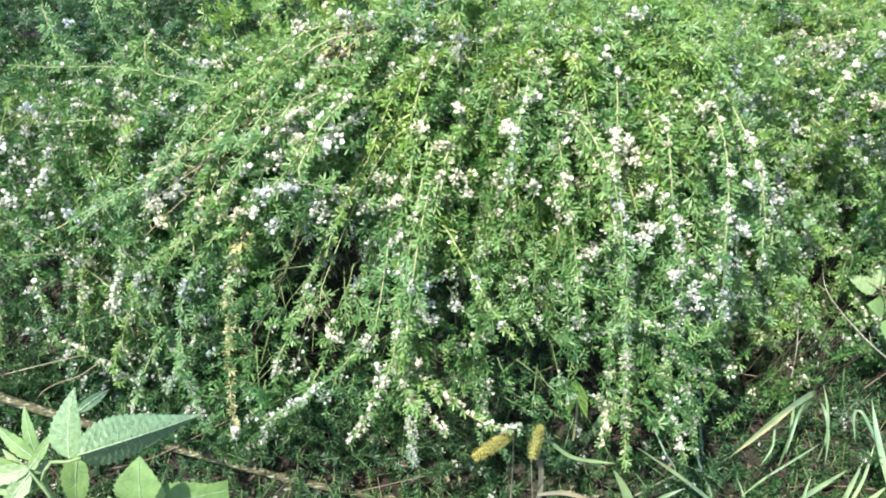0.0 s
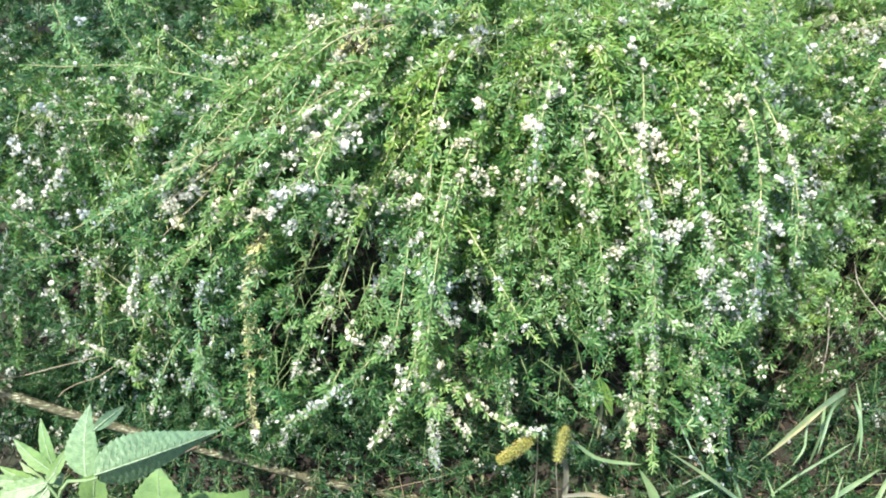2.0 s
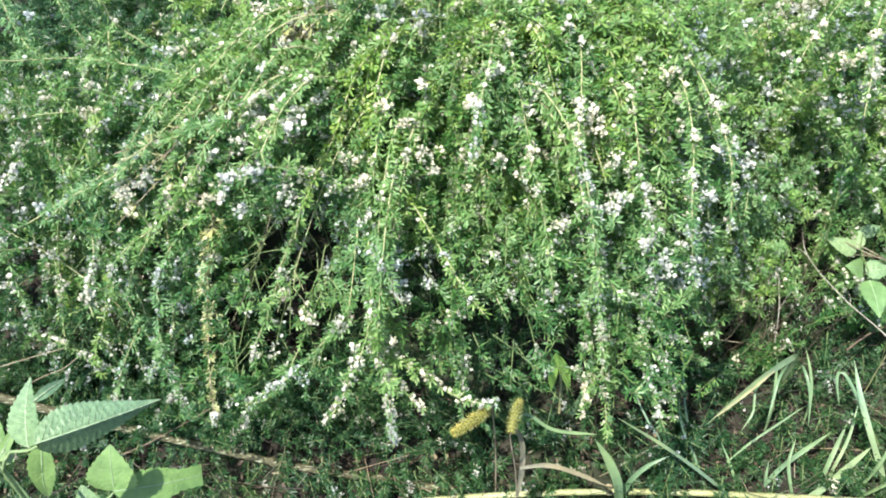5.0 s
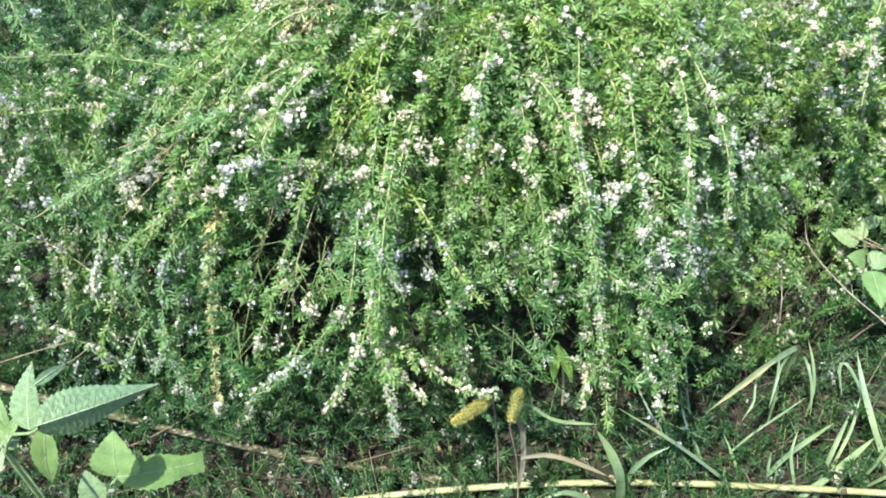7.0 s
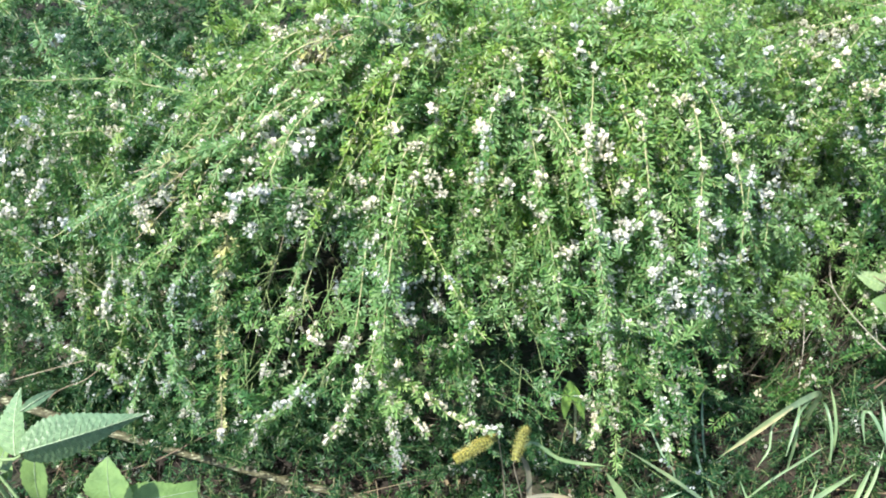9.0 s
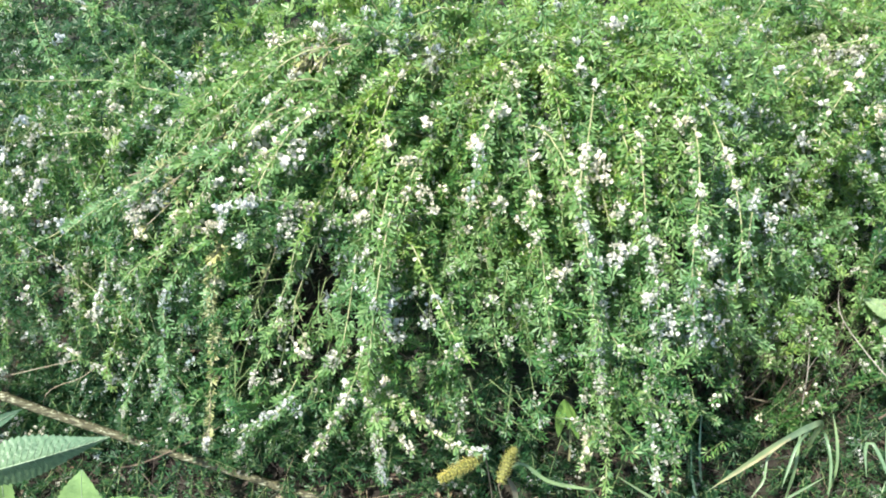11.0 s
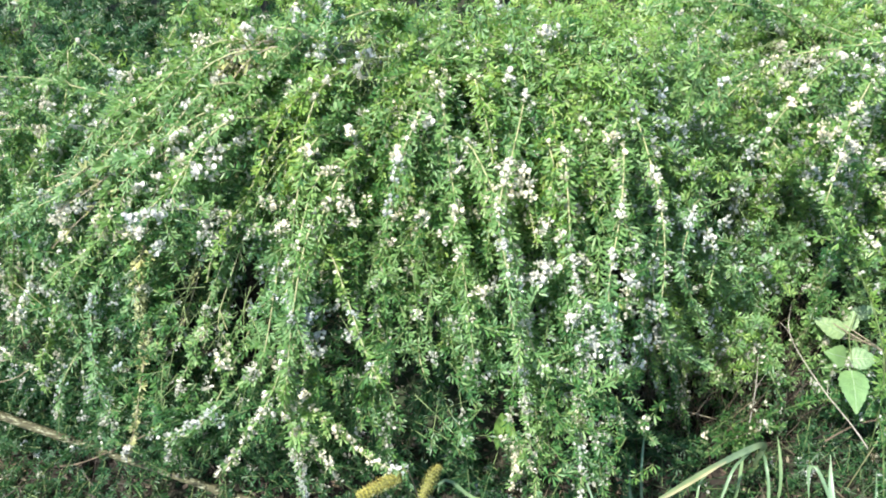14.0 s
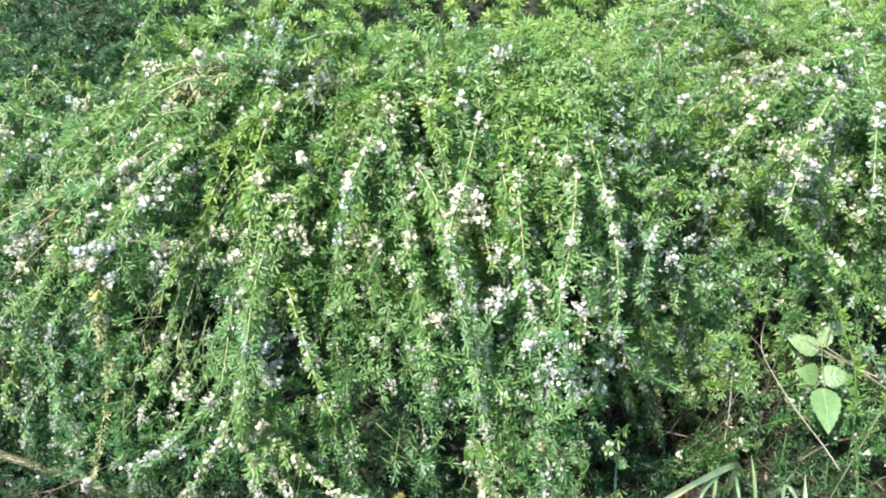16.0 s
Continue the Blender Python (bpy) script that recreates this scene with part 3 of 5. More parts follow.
spray(MAIN, (0.030, 1.080, 0.600), (0.020, 1.050, 0.590), (0.010, 1.030, 0.570), (0.010, 1.010, 0.560), (0.000, 0.960, 0.510), bloom=0.2, heads=((0.85, 1.0),), young=0.4, gap=0.012, shoots=3, single=2)
spray(MAIN, (-0.200, 0.800, 0.600), (-0.160, 0.810, 0.570), (-0.140, 0.820, 0.550), (-0.120, 0.830, 0.530), (-0.100, 0.830, 0.500), (-0.070, 0.840, 0.490), (-0.040, 0.860, 0.490), bloom=0.3, heads=((0.3, 0.95),), single=4)
spray(MAIN, (-0.080, 0.870, 0.510), (-0.030, 0.850, 0.500), (0.006, 0.815, 0.490), (0.035, 0.765, 0.478), (0.062, 0.712, 0.468), (0.092, 0.655, 0.455), (0.116, 0.620, 0.450), bloom=0.05, young=1.0, thick=0.0026, single=4)
spray(MAIN, (0.310, 1.000, 0.610), (0.328, 0.940, 0.600), (0.337, 0.890, 0.570), (0.345, 0.840, 0.520), (0.350, 0.810, 0.480), bloom=0.0, young=1.0, leafmat=YOUNG, single=4)
spray(MAIN, (0.420, 1.160, 0.560), (0.480, 1.130, 0.560), (0.530, 1.110, 0.550), (0.560, 1.110, 0.520), bloom=0.0, young=1.0, leafmat=YOUNG, single=4)
spray(MAIN, (0.300, 1.260, 0.560), (0.330, 1.230, 0.620), (0.345, 1.190, 0.645), (0.360, 1.150, 0.640), bloom=0.1, young=1.0, leafmat=YOUNG, single=4)
spray(MAIN, (-0.110, 0.860, 0.560), (-0.135, 0.800, 0.540), (-0.155, 0.770, 0.510), (-0.165, 0.750, 0.480), bloom=0.0, young=1.0, leafmat=YOUNG, shoots=4, single=4)
spray(MAIN, (-0.060, 0.780, 0.440), (-0.050, 0.750, 0.430), (-0.030, 0.730, 0.420), (-0.020, 0.720, 0.410), (-0.020, 0.710, 0.390), (-0.010, 0.700, 0.370), bloom=0.3, heads=((0.3, 1.0),), single=4)
spray(MAIN, (-0.070, 0.850, 0.490), (-0.060, 0.810, 0.460), (-0.060, 0.770, 0.430), (-0.060, 0.730, 0.400), (-0.060, 0.700, 0.360), (-0.060, 0.660, 0.330), (-0.050, 0.640, 0.300), bloom=0.4, heads=((0.85, 1.0),), young=0.4, single=4)
spray(MAIN, (-0.060, 0.700, 0.375), (-0.065, 0.650, 0.360), (-0.085, 0.595, 0.342), (-0.105, 0.555, 0.327), (-0.124, 0.525, 0.316), bloom=0.4, heads=((0.45, 1.0),), single=4)
spray(MAIN, (-0.051, 0.680, 0.356), (-0.041, 0.620, 0.296), (-0.041, 0.600, 0.256), (-0.041, 0.590, 0.206), (-0.041, 0.570, 0.156), bloom=0.4, heads=((0.5, 0.95),), single=4)
spray(MAIN, (-0.051, 0.680, 0.336), (-0.031, 0.670, 0.286), (0.009, 0.650, 0.266), (0.049, 0.620, 0.246), (0.089, 0.600, 0.246), (0.129, 0.590, 0.256), bloom=0.4, heads=((0.1, 0.3), (0.45, 1.0)), thick_heads=0.4, single=4)
spray(MAIN, (-0.051, 0.650, 0.346), (-0.041, 0.630, 0.286), (-0.021, 0.620, 0.266), (-0.001, 0.600, 0.246), (0.019, 0.590, 0.236), bloom=0.3, heads=((0.5, 1.0),), single=4)
spray(MAIN, (-0.100, 0.700, 0.350), (-0.130, 0.690, 0.320), (-0.170, 0.670, 0.280), (-0.220, 0.650, 0.240), (-0.260, 0.640, 0.220), (-0.290, 0.630, 0.200), bloom=0.1, heads=((0.55, 1.0),), single=4)
spray(MAIN, (-0.230, 0.680, 0.200), (-0.290, 0.650, 0.180), (-0.300, 0.650, 0.170), (-0.300, 0.640, 0.150), (-0.310, 0.630, 0.120), bloom=0.1, heads=((0.7, 1.0),), single=4)
spray(MAIN, (-0.190, 0.790, 0.370), (-0.180, 0.750, 0.330), (-0.180, 0.720, 0.300), (-0.170, 0.710, 0.290), bloom=0.2, heads=((0.8, 1.0),), gap=0.011, shoots=3, single=4)
spray(MAIN, (-0.210, 0.800, 0.380), (-0.220, 0.770, 0.320), (-0.230, 0.750, 0.300), bloom=0.2, heads=((0.8, 1.0),), gap=0.011, shoots=3, single=4)
spray(MAIN, (-0.260, 0.750, 0.270), (-0.280, 0.720, 0.240), (-0.280, 0.700, 0.220), bloom=0.1, heads=((0.6, 1.0),), single=4)
spray(MAIN, (-0.330, 0.820, 0.410), (-0.360, 0.820, 0.320), (-0.380, 0.790, 0.220), (-0.370, 0.720, 0.200), (-0.350, 0.650, 0.200), (-0.320, 0.580, 0.240), bloom=0.0, dry=0.85, bare=0.7, gap=0.0020, size=0.0135, heads=((0.95, 1.0),), single=4)
spray(MAIN, (-0.270, 0.850, 0.330), (-0.310, 0.830, 0.250), (-0.350, 0.810, 0.190), (-0.390, 0.770, 0.140), bloom=0.0, dry=0.9, gap=0.03, shoots=24, single=4)
for k in range(5):
    o = np.array([0.0, 0.012 * (k - 2), 0.010 * ((k * 2) % 5 - 2)])
    spray(MAIN, *[tuple(np.array(q) + o * w) for q, w in (((-0.23, 0.99, 0.575), 0.3), ((-0.31, 0.955, 0.555), 0.8), ((-0.40, 0.915, 0.515), 1.3), ((-0.48, 0.880, 0.470 + 0.006 * k), 1.8))], bloom=0.0, dry=0.9, gap=0.016, shoots=5, reach=0.05, thick=0.0015, bare=0.5, single=0)
spray(MAIN, (0.180, 1.290, 0.560), (0.200, 1.250, 0.550), (0.230, 1.130, 0.540), (0.240, 0.990, 0.540), (0.260, 0.890, 0.540), (0.260, 0.830, 0.530), bloom=0.4, young=0.4, single=4)
spray(MAIN, (0.090, 1.220, 0.580), (0.120, 1.200, 0.560), (0.150, 1.150, 0.530), (0.190, 1.060, 0.520), (0.210, 0.990, 0.520), (0.220, 0.940, 0.530), bloom=0.4, young=0.4, single=4)
spray(MAIN, (0.250, 1.290, 0.550), (0.270, 1.240, 0.550), (0.290, 1.120, 0.550), (0.300, 0.990, 0.560), (0.330, 0.900, 0.540), (0.370, 0.860, 0.520), bloom=0.3, heads=((0.85, 1.0),), young=0.4, single=4)
spray(MAIN, (0.260, 0.890, 0.480), (0.270, 0.850, 0.460), (0.280, 0.820, 0.440), (0.290, 0.810, 0.430), (0.290, 0.800, 0.410), bloom=0.5, heads=((0.6, 1.0),), young=0.4, single=4)
spray(MAIN, (0.110, 0.900, 0.410), (0.140, 0.880, 0.380), (0.160, 0.870, 0.360), (0.170, 0.850, 0.350), (0.190, 0.820, 0.340), (0.210, 0.790, 0.330), (0.220, 0.780, 0.320), bloom=0.2, single=4)
spray(MAIN, (0.120, 0.820, 0.330), (0.130, 0.770, 0.330), (0.140, 0.730, 0.330), (0.150, 0.710, 0.320), bloom=0.3, single=4)
spray(MAIN, (0.480, 1.450, 0.410), (0.500, 1.380, 0.420), (0.500, 1.310, 0.450), (0.510, 1.220, 0.480), (0.510, 1.170, 0.510), bloom=0.1, single=4)
spray(RIGHT, (0.540, 1.470, 0.440), (0.580, 1.410, 0.460), (0.590, 1.330, 0.480), (0.610, 1.260, 0.500), bloom=0.2, single=4)
spray(RIGHT, (0.550, 1.080, 0.500), (0.640, 1.150, 0.420), (0.690, 1.170, 0.380), (0.710, 1.150, 0.380), (0.720, 1.090, 0.410), (0.720, 1.040, 0.430), bloom=0.3, young=0.4, single=4)
spray(MAIN, (0.520, 1.060, 0.450), (0.500, 0.990, 0.430), (0.480, 0.860, 0.430), (0.490, 0.830, 0.370), (0.530, 0.830, 0.270), (0.590, 0.840, 0.210), bloom=0.1, heads=((0.4, 0.5),), single=4)
spray(MAIN, (0.550, 1.040, 0.440), (0.540, 0.970, 0.450), (0.530, 0.920, 0.450), (0.520, 0.870, 0.430), (0.540, 0.850, 0.380), (0.570, 0.850, 0.300), bloom=0.4, heads=((0.25, 0.4),), single=4)
spray(MAIN, (0.310, 0.740, 0.380), (0.340, 0.750, 0.300), (0.370, 0.730, 0.220), (0.390, 0.690, 0.180), (0.390, 0.620, 0.190), (0.390, 0.560, 0.220), bloom=0.6, heads=((0.5, 0.75),), single=4)
spray(MAIN, (0.28, 0.80, 0.535), (0.288, 0.745, 0.46), (0.298, 0.712, 0.36), (0.305, 0.690, 0.27), (0.312, 0.670, 0.19), bloom=0.7, heads=((0.3, 0.8),), thick_heads=0.3, single=4)
spray(MAIN, (0.36, 0.81, 0.50), (0.376, 0.765, 0.44), (0.384, 0.745, 0.36), (0.380, 0.730, 0.26), (0.392, 0.705, 0.16), bloom=0.7, heads=((0.2, 0.9),), thick_heads=0.3, single=4)
spray(MAIN, (0.20, 0.83, 0.52), (0.215, 0.77, 0.45), (0.222, 0.735, 0.39), (0.226, 0.715, 0.35), bloom=0.6, single=4)
spray(MAIN, (0.360, 0.760, 0.230), (0.400, 0.740, 0.170), (0.420, 0.740, 0.150), (0.440, 0.730, 0.130), bloom=0.6, heads=((0.4, 1.0),), single=4)
spray(MAIN, (0.310, 0.770, 0.340), (0.320, 0.760, 0.260), (0.330, 0.740, 0.220), (0.330, 0.720, 0.180), (0.340, 0.700, 0.150), (0.340, 0.680, 0.140), bloom=0.6, single=4)
spray(MAIN, (0.300, 0.730, 0.210), (0.290, 0.690, 0.150), (0.290, 0.670, 0.130), (0.280, 0.650, 0.100), bloom=0.6, heads=((0.4, 1.0),), single=4)
spray(MAIN, (0.320, 0.710, 0.170), (0.320, 0.660, 0.130), (0.320, 0.630, 0.100), (0.320, 0.610, 0.090), bloom=0.6, single=4)
spray(MAIN, (0.360, 0.790, 0.400), (0.390, 0.780, 0.340), (0.410, 0.770, 0.320), (0.430, 0.770, 0.320), (0.450, 0.750, 0.310), bloom=0.6, heads=((0.4, 1.0),), single=4)
spray(MAIN, (0.380, 0.810, 0.240), (0.470, 0.830, 0.060), (0.490, 0.810, 0.060), (0.500, 0.780, 0.080), (0.510, 0.750, 0.110), bloom=0.0, single=4)
spray(MAIN, (0.070, 1.230, 0.580), (0.050, 1.140, 0.580), (0.030, 1.070, 0.580), (0.020, 0.990, 0.580), bloom=0.1, heads=((0.9, 1.0),), young=0.4, gap=0.012, shoots=3, single=2)
spray(MAIN, (0.090, 1.210, 0.590), (0.100, 1.090, 0.560), (0.120, 0.960, 0.530), (0.140, 0.890, 0.490), bloom=0.3, young=0.4, single=4)
spray(MAIN, (0.120, 1.230, 0.590), (0.190, 1.250, 0.580), (0.280, 1.220, 0.590), (0.320, 1.230, 0.540), bloom=0.6, young=0.4, single=4)
spray(RIGHT, (0.470, 1.440, 0.490), (0.550, 1.520, 0.460), (0.650, 1.580, 0.420), (0.750, 1.440, 0.480), (0.800, 1.270, 0.550), bloom=0.1, young=0.4, single=4)
spray(MAIN, (-0.240, 1.170, 0.720), (-0.250, 1.160, 0.710), (-0.300, 1.110, 0.650), bloom=0.2, single=4)
spray(RIGHT, (0.730, 1.030, 0.560), (0.790, 1.050, 0.460), (0.850, 1.050, 0.390), bloom=0.5, young=0.4, single=4)
spray(MAIN, (0.160, 1.240, 0.560), (0.170, 1.110, 0.540), (0.190, 0.990, 0.540), bloom=0.4, young=0.4, single=4)
spray(MAIN, (0.250, 0.990, 0.560), (0.290, 0.900, 0.530), (0.310, 0.840, 0.490), bloom=0.4, young=0.4, single=4)
spray(MAIN, (0.170, 0.910, 0.470), (0.220, 0.830, 0.400), (0.250, 0.790, 0.380), bloom=0.3, young=0.4, single=4)
spray(MAIN, (0.280, 1.210, 0.550), (0.310, 1.120, 0.530), (0.360, 1.020, 0.520), bloom=0.3, young=0.4, single=4)
spray(RIGHT, (0.690, 1.170, 0.410), (0.730, 1.120, 0.410), (0.770, 1.070, 0.410), (0.790, 1.060, 0.410), bloom=0.4, heads=((0.4, 1.0),), thick_heads=0.4, single=4)
spray(MAIN, (0.560, 1.080, 0.410), (0.570, 1.040, 0.370), (0.590, 0.970, 0.340), (0.580, 0.920, 0.310), bloom=0.4, single=4)
spray(RIGHT, (0.80, 1.12, 0.58), (0.74, 1.02, 0.60), (0.71, 0.94, 0.60), (0.69, 0.88, 0.56), bloom=0.8, single=4)
spray(RIGHT, (0.84, 1.10, 0.57), (0.82, 1.00, 0.58), (0.81, 0.92, 0.54), bloom=0.8, single=4)
spray(RIGHT, (0.78, 1.18, 0.57), (0.68, 1.08, 0.58), (0.62, 1.00, 0.55), bloom=0.7, single=4)
spray(RIGHT, (0.92, 1.12, 0.56), (0.93, 1.02, 0.56), (0.93, 0.94, 0.50), bloom=0.6, single=4)
spray(RIGHT, (0.74, 1.22, 0.56), (0.60, 1.15, 0.56), (0.52, 1.06, 0.54), bloom=0.5, single=4)
spray(MAIN, (0.42, 1.02, 0.62), (0.46, 0.90, 0.60), (0.48, 0.80, 0.55), (0.48, 0.74, 0.47), bloom=0.7, single=4)
spray(RIGHT, (0.98, 1.20, 0.55), (1.02, 1.10, 0.55), (1.04, 1.02, 0.49), bloom=0.5, single=4)

# clusters of open flowers on short shoots
spike(LEFT, -0.707, 1.018, 0.547, 7)
spike(LEFT, -0.621, 1.115, 0.652, 6)
spike(LEFT, -0.711, 0.951, 0.433, 6)
spike(LEFT, -0.760, 0.917, 0.417, 10)
spike(LEFT, -0.751, 0.930, 0.427, 6)
spike(LEFT, -0.704, 0.924, 0.377, 6)
spike(LEFT, -0.700, 0.794, 0.333, 6)
spike(LEFT, -0.630, 0.836, 0.359, 4)
spike(MAIN, -0.476, 0.898, 0.467, 9)
spike(MAIN, -0.465, 0.877, 0.462, 8)
spike(MAIN, -0.457, 0.850, 0.444, 6)
spike(LEFT, -0.536, 0.741, 0.359, 9)
spike(MAIN, -0.431, 0.788, 0.345, 8)
spike(LEFT, -0.657, 0.918, 0.402, 4)
spike(LEFT, -0.688, 0.988, 0.472, 6)
spike(LEFT, -0.760, 0.981, 0.485, 5)
spike(LEFT, -0.731, 0.980, 0.459, 5)
spike(LEFT, -0.539, 1.002, 0.498, 5)
spike(MAIN, -0.200, 1.071, 0.655, 6)
spike(MAIN, -0.174, 1.057, 0.647, 5)
spike(MAIN, -0.202, 1.031, 0.636, 8)
spike(MAIN, -0.156, 1.097, 0.671, 10)
spike(MAIN, -0.138, 1.029, 0.642, 6)
spike(MAIN, -0.149, 1.047, 0.645, 5)
spike(MAIN, -0.219, 0.903, 0.601, 10)
spike(MAIN, -0.208, 0.872, 0.587, 10)
spike(MAIN, -0.156, 0.819, 0.635, 8)
spike(MAIN, -0.146, 0.863, 0.622, 7)
spike(MAIN, -0.204, 0.835, 0.578, 6)
spike(MAIN, -0.244, 0.847, 0.578, 6)
spike(MAIN, -0.202, 0.755, 0.612, 8)
spike(MAIN, -0.231, 0.754, 0.599, 8)
spike(MAIN, -0.273, 0.798, 0.514, 8)
spike(MAIN, -0.309, 0.827, 0.495, 8)
spike(MAIN, -0.252, 0.789, 0.505, 8)
spike(MAIN, -0.324, 0.860, 0.518, 6)
spike(MAIN, -0.389, 0.857, 0.457, 5)
spike(MAIN, -0.322, 0.812, 0.384, 6)
spike(MAIN, -0.307, 0.811, 0.318, 6)
spike(MAIN, -0.218, 0.780, 0.359, 5)
spike(MAIN, -0.064, 0.709, 0.320, 6)
spike(MAIN, -0.180, 0.816, 0.496, 7)
spike(MAIN, -0.169, 0.821, 0.484, 5)
spike(MAIN, -0.085, 0.881, 0.504, 6)
spike(MAIN, -0.064, 0.869, 0.472, 8)
spike(MAIN, -0.015, 0.875, 0.466, 7)
spike(MAIN, -0.003, 0.919, 0.480, 7)
spike(MAIN, 0.030, 0.903, 0.476, 8)
spike(MAIN, 0.039, 0.889, 0.465, 6)
spike(MAIN, -0.045, 0.817, 0.429, 9)
spike(MAIN, -0.019, 0.818, 0.428, 9)
spike(MAIN, -0.017, 0.770, 0.417, 6)
spike(MAIN, -0.076, 0.792, 0.411, 5)
spike(MAIN, -0.037, 0.943, 0.548, 7)
spike(MAIN, -0.007, 0.949, 0.513, 9)
spike(MAIN, 0.029, 0.953, 0.528, 6)
spike(MAIN, 0.033, 0.996, 0.562, 7)
spike(MAIN, 0.116, 0.911, 0.582, 8)
spike(MAIN, 0.138, 1.037, 0.556, 6)
spike(MAIN, 0.191, 1.117, 0.523, 8)
spike(MAIN, 0.174, 1.225, 0.493, 5)
spike(MAIN, 0.222, 0.910, 0.488, 7)
spike(MAIN, 0.230, 0.957, 0.530, 5)
spike(MAIN, 0.244, 0.974, 0.538, 6)
spike(MAIN, 0.285, 0.932, 0.557, 9)
spike(MAIN, 0.293, 0.876, 0.576, 10)
spike(MAIN, 0.259, 1.175, 0.522, 7)
spike(MAIN, 0.312, 1.127, 0.648, 9)
spike(MAIN, 0.259, 1.280, 0.551, 8)
spike(MAIN, 0.317, 0.870, 0.492, 8)
spike(MAIN, 0.329, 0.883, 0.509, 5)
spike(MAIN, 0.370, 0.883, 0.472, 9)
spike(MAIN, 0.331, 0.801, 0.484, 10)
spike(MAIN, 0.316, 0.789, 0.459, 7)
spike(MAIN, 0.254, 0.820, 0.402, 9)
spike(MAIN, 0.236, 0.889, 0.465, 4)
spike(MAIN, 0.388, 0.786, 0.345, 9)
spike(MAIN, 0.405, 0.801, 0.362, 7)
spike(MAIN, 0.436, 0.760, 0.328, 9)
spike(MAIN, 0.413, 0.771, 0.320, 8)
spike(RIGHT, 0.712, 1.016, 0.557, 10)
spike(RIGHT, 0.706, 1.046, 0.544, 8)
spike(RIGHT, 0.764, 1.034, 0.491, 7)
spike(RIGHT, 0.728, 1.003, 0.572, 6)
spike(RIGHT, 0.711, 1.083, 0.484, 6)
spike(RIGHT, 0.721, 1.158, 0.383, 5)
spike(MAIN, 0.277, 0.915, 0.568, 8)
spike(MAIN, 0.265, 0.872, 0.554, 6)
spike(MAIN, 0.186, 0.947, 0.530, 8)
spike(MAIN, 0.194, 0.909, 0.489, 7)
spike(MAIN, 0.312, 0.783, 0.485, 10)
spike(MAIN, 0.459, 0.973, 0.486, 5)
spike(MAIN, 0.497, 0.874, 0.502, 7)
spike(MAIN, 0.425, 0.724, 0.562, 6)
spike(MAIN, 0.558, 0.940, 0.406, 7)
spike(MAIN, 0.306, 1.208, 0.598, 9)
spike(MAIN, 0.341, 0.862, 0.487, 7)
spike(MAIN, 0.354, 0.877, 0.489, 6)
spike(MAIN, 0.463, 0.758, 0.342, 7)
spike(MAIN, 0.008, 0.948, 0.521, 5)
spike(MAIN, 0.030, 0.979, 0.569, 6)
spike(MAIN, 0.114, 0.899, 0.605, 7)
spike(MAIN, -0.179, 0.833, 0.507, 8)
spike(MAIN, -0.183, 1.072, 0.653, 5)
spike(MAIN, -0.185, 1.025, 0.635, 4)
spike(MAIN, -0.229, 1.068, 0.664, 7)
spike(MAIN, -0.403, 1.090, 0.587, 5)
spike(MAIN, -0.037, 0.742, 0.394, 8)
spike(MAIN, -0.023, 0.724, 0.382, 7)
spike(MAIN, 0.324, 0.955, 0.535, 9)
spike(MAIN, 0.341, 0.942, 0.526, 8)
spike(MAIN, 0.372, 0.824, 0.479, 10)
spike(MAIN, 0.359, 0.843, 0.480, 7)
spike(RIGHT, 0.730, 0.979, 0.575, 10)
spike(RIGHT, 0.773, 1.067, 0.537, 9)
spike(RIGHT, 0.809, 1.115, 0.517, 7)
spike(RIGHT, 0.796, 1.065, 0.436, 7)
spike(RIGHT, 0.854, 1.053, 0.388, 5)
spike(RIGHT, 0.833, 1.074, 0.453, 6)
spike(MAIN, 0.539, 0.957, 0.437, 4)
spike(MAIN, 0.183, 1.093, 0.545, 7)
spike(MAIN, 0.195, 1.073, 0.545, 6)
spike(MAIN, 0.140, 0.970, 0.563, 6)
spike(MAIN, 0.147, 0.914, 0.514, 6)
spike(MAIN, 0.079, 1.011, 0.581, 5)
spike(MAIN, 0.022, 0.751, 0.357, 6)
spike(MAIN, -0.113, 1.088, 0.666, 6)
spike(MAIN, -0.040, 1.149, 0.694, 7)
spike(MAIN, -0.085, 1.112, 0.689, 6)
spike(MAIN, 0.225, 1.247, 0.617, 7)
spike(MAIN, 0.313, 1.305, 0.548, 9)
spike(MAIN, 0.327, 1.357, 0.500, 7)
spike(RIGHT, 0.675, 1.159, 0.467, 6)
spike(RIGHT, 0.644, 1.118, 0.418, 5)
spike(RIGHT, 0.733, 1.067, 0.420, 6)
spike(MAIN, 0.607, 1.012, 0.371, 6)
spike(MAIN, 0.486, 0.795, 0.333, 10)
spike(MAIN, 0.472, 0.806, 0.389, 7)
spike(LEFT, -0.678, 0.959, 0.467, 10)
spike(LEFT, -0.686, 0.938, 0.454, 6)
spike(LEFT, -1.079, 1.675, 0.224, 6)
spike(LEFT, -0.818, 1.337, 0.364, 7)
spike(LEFT, -0.546, 1.056, 0.543, 6)
spike(MAIN, -0.438, 0.879, 0.488, 10)
spike(MAIN, -0.449, 0.863, 0.471, 10)
spike(MAIN, -0.414, 0.884, 0.502, 8)
spike(LEFT, -0.728, 1.638, 0.224, 6)
spike(MAIN, -0.369, 1.058, 0.615, 6)
spike(LEFT, -0.690, 1.710, 0.224, 7)
spike(MAIN, -0.173, 1.046, 0.668, 8)
spike(MAIN, -0.186, 1.006, 0.650, 9)
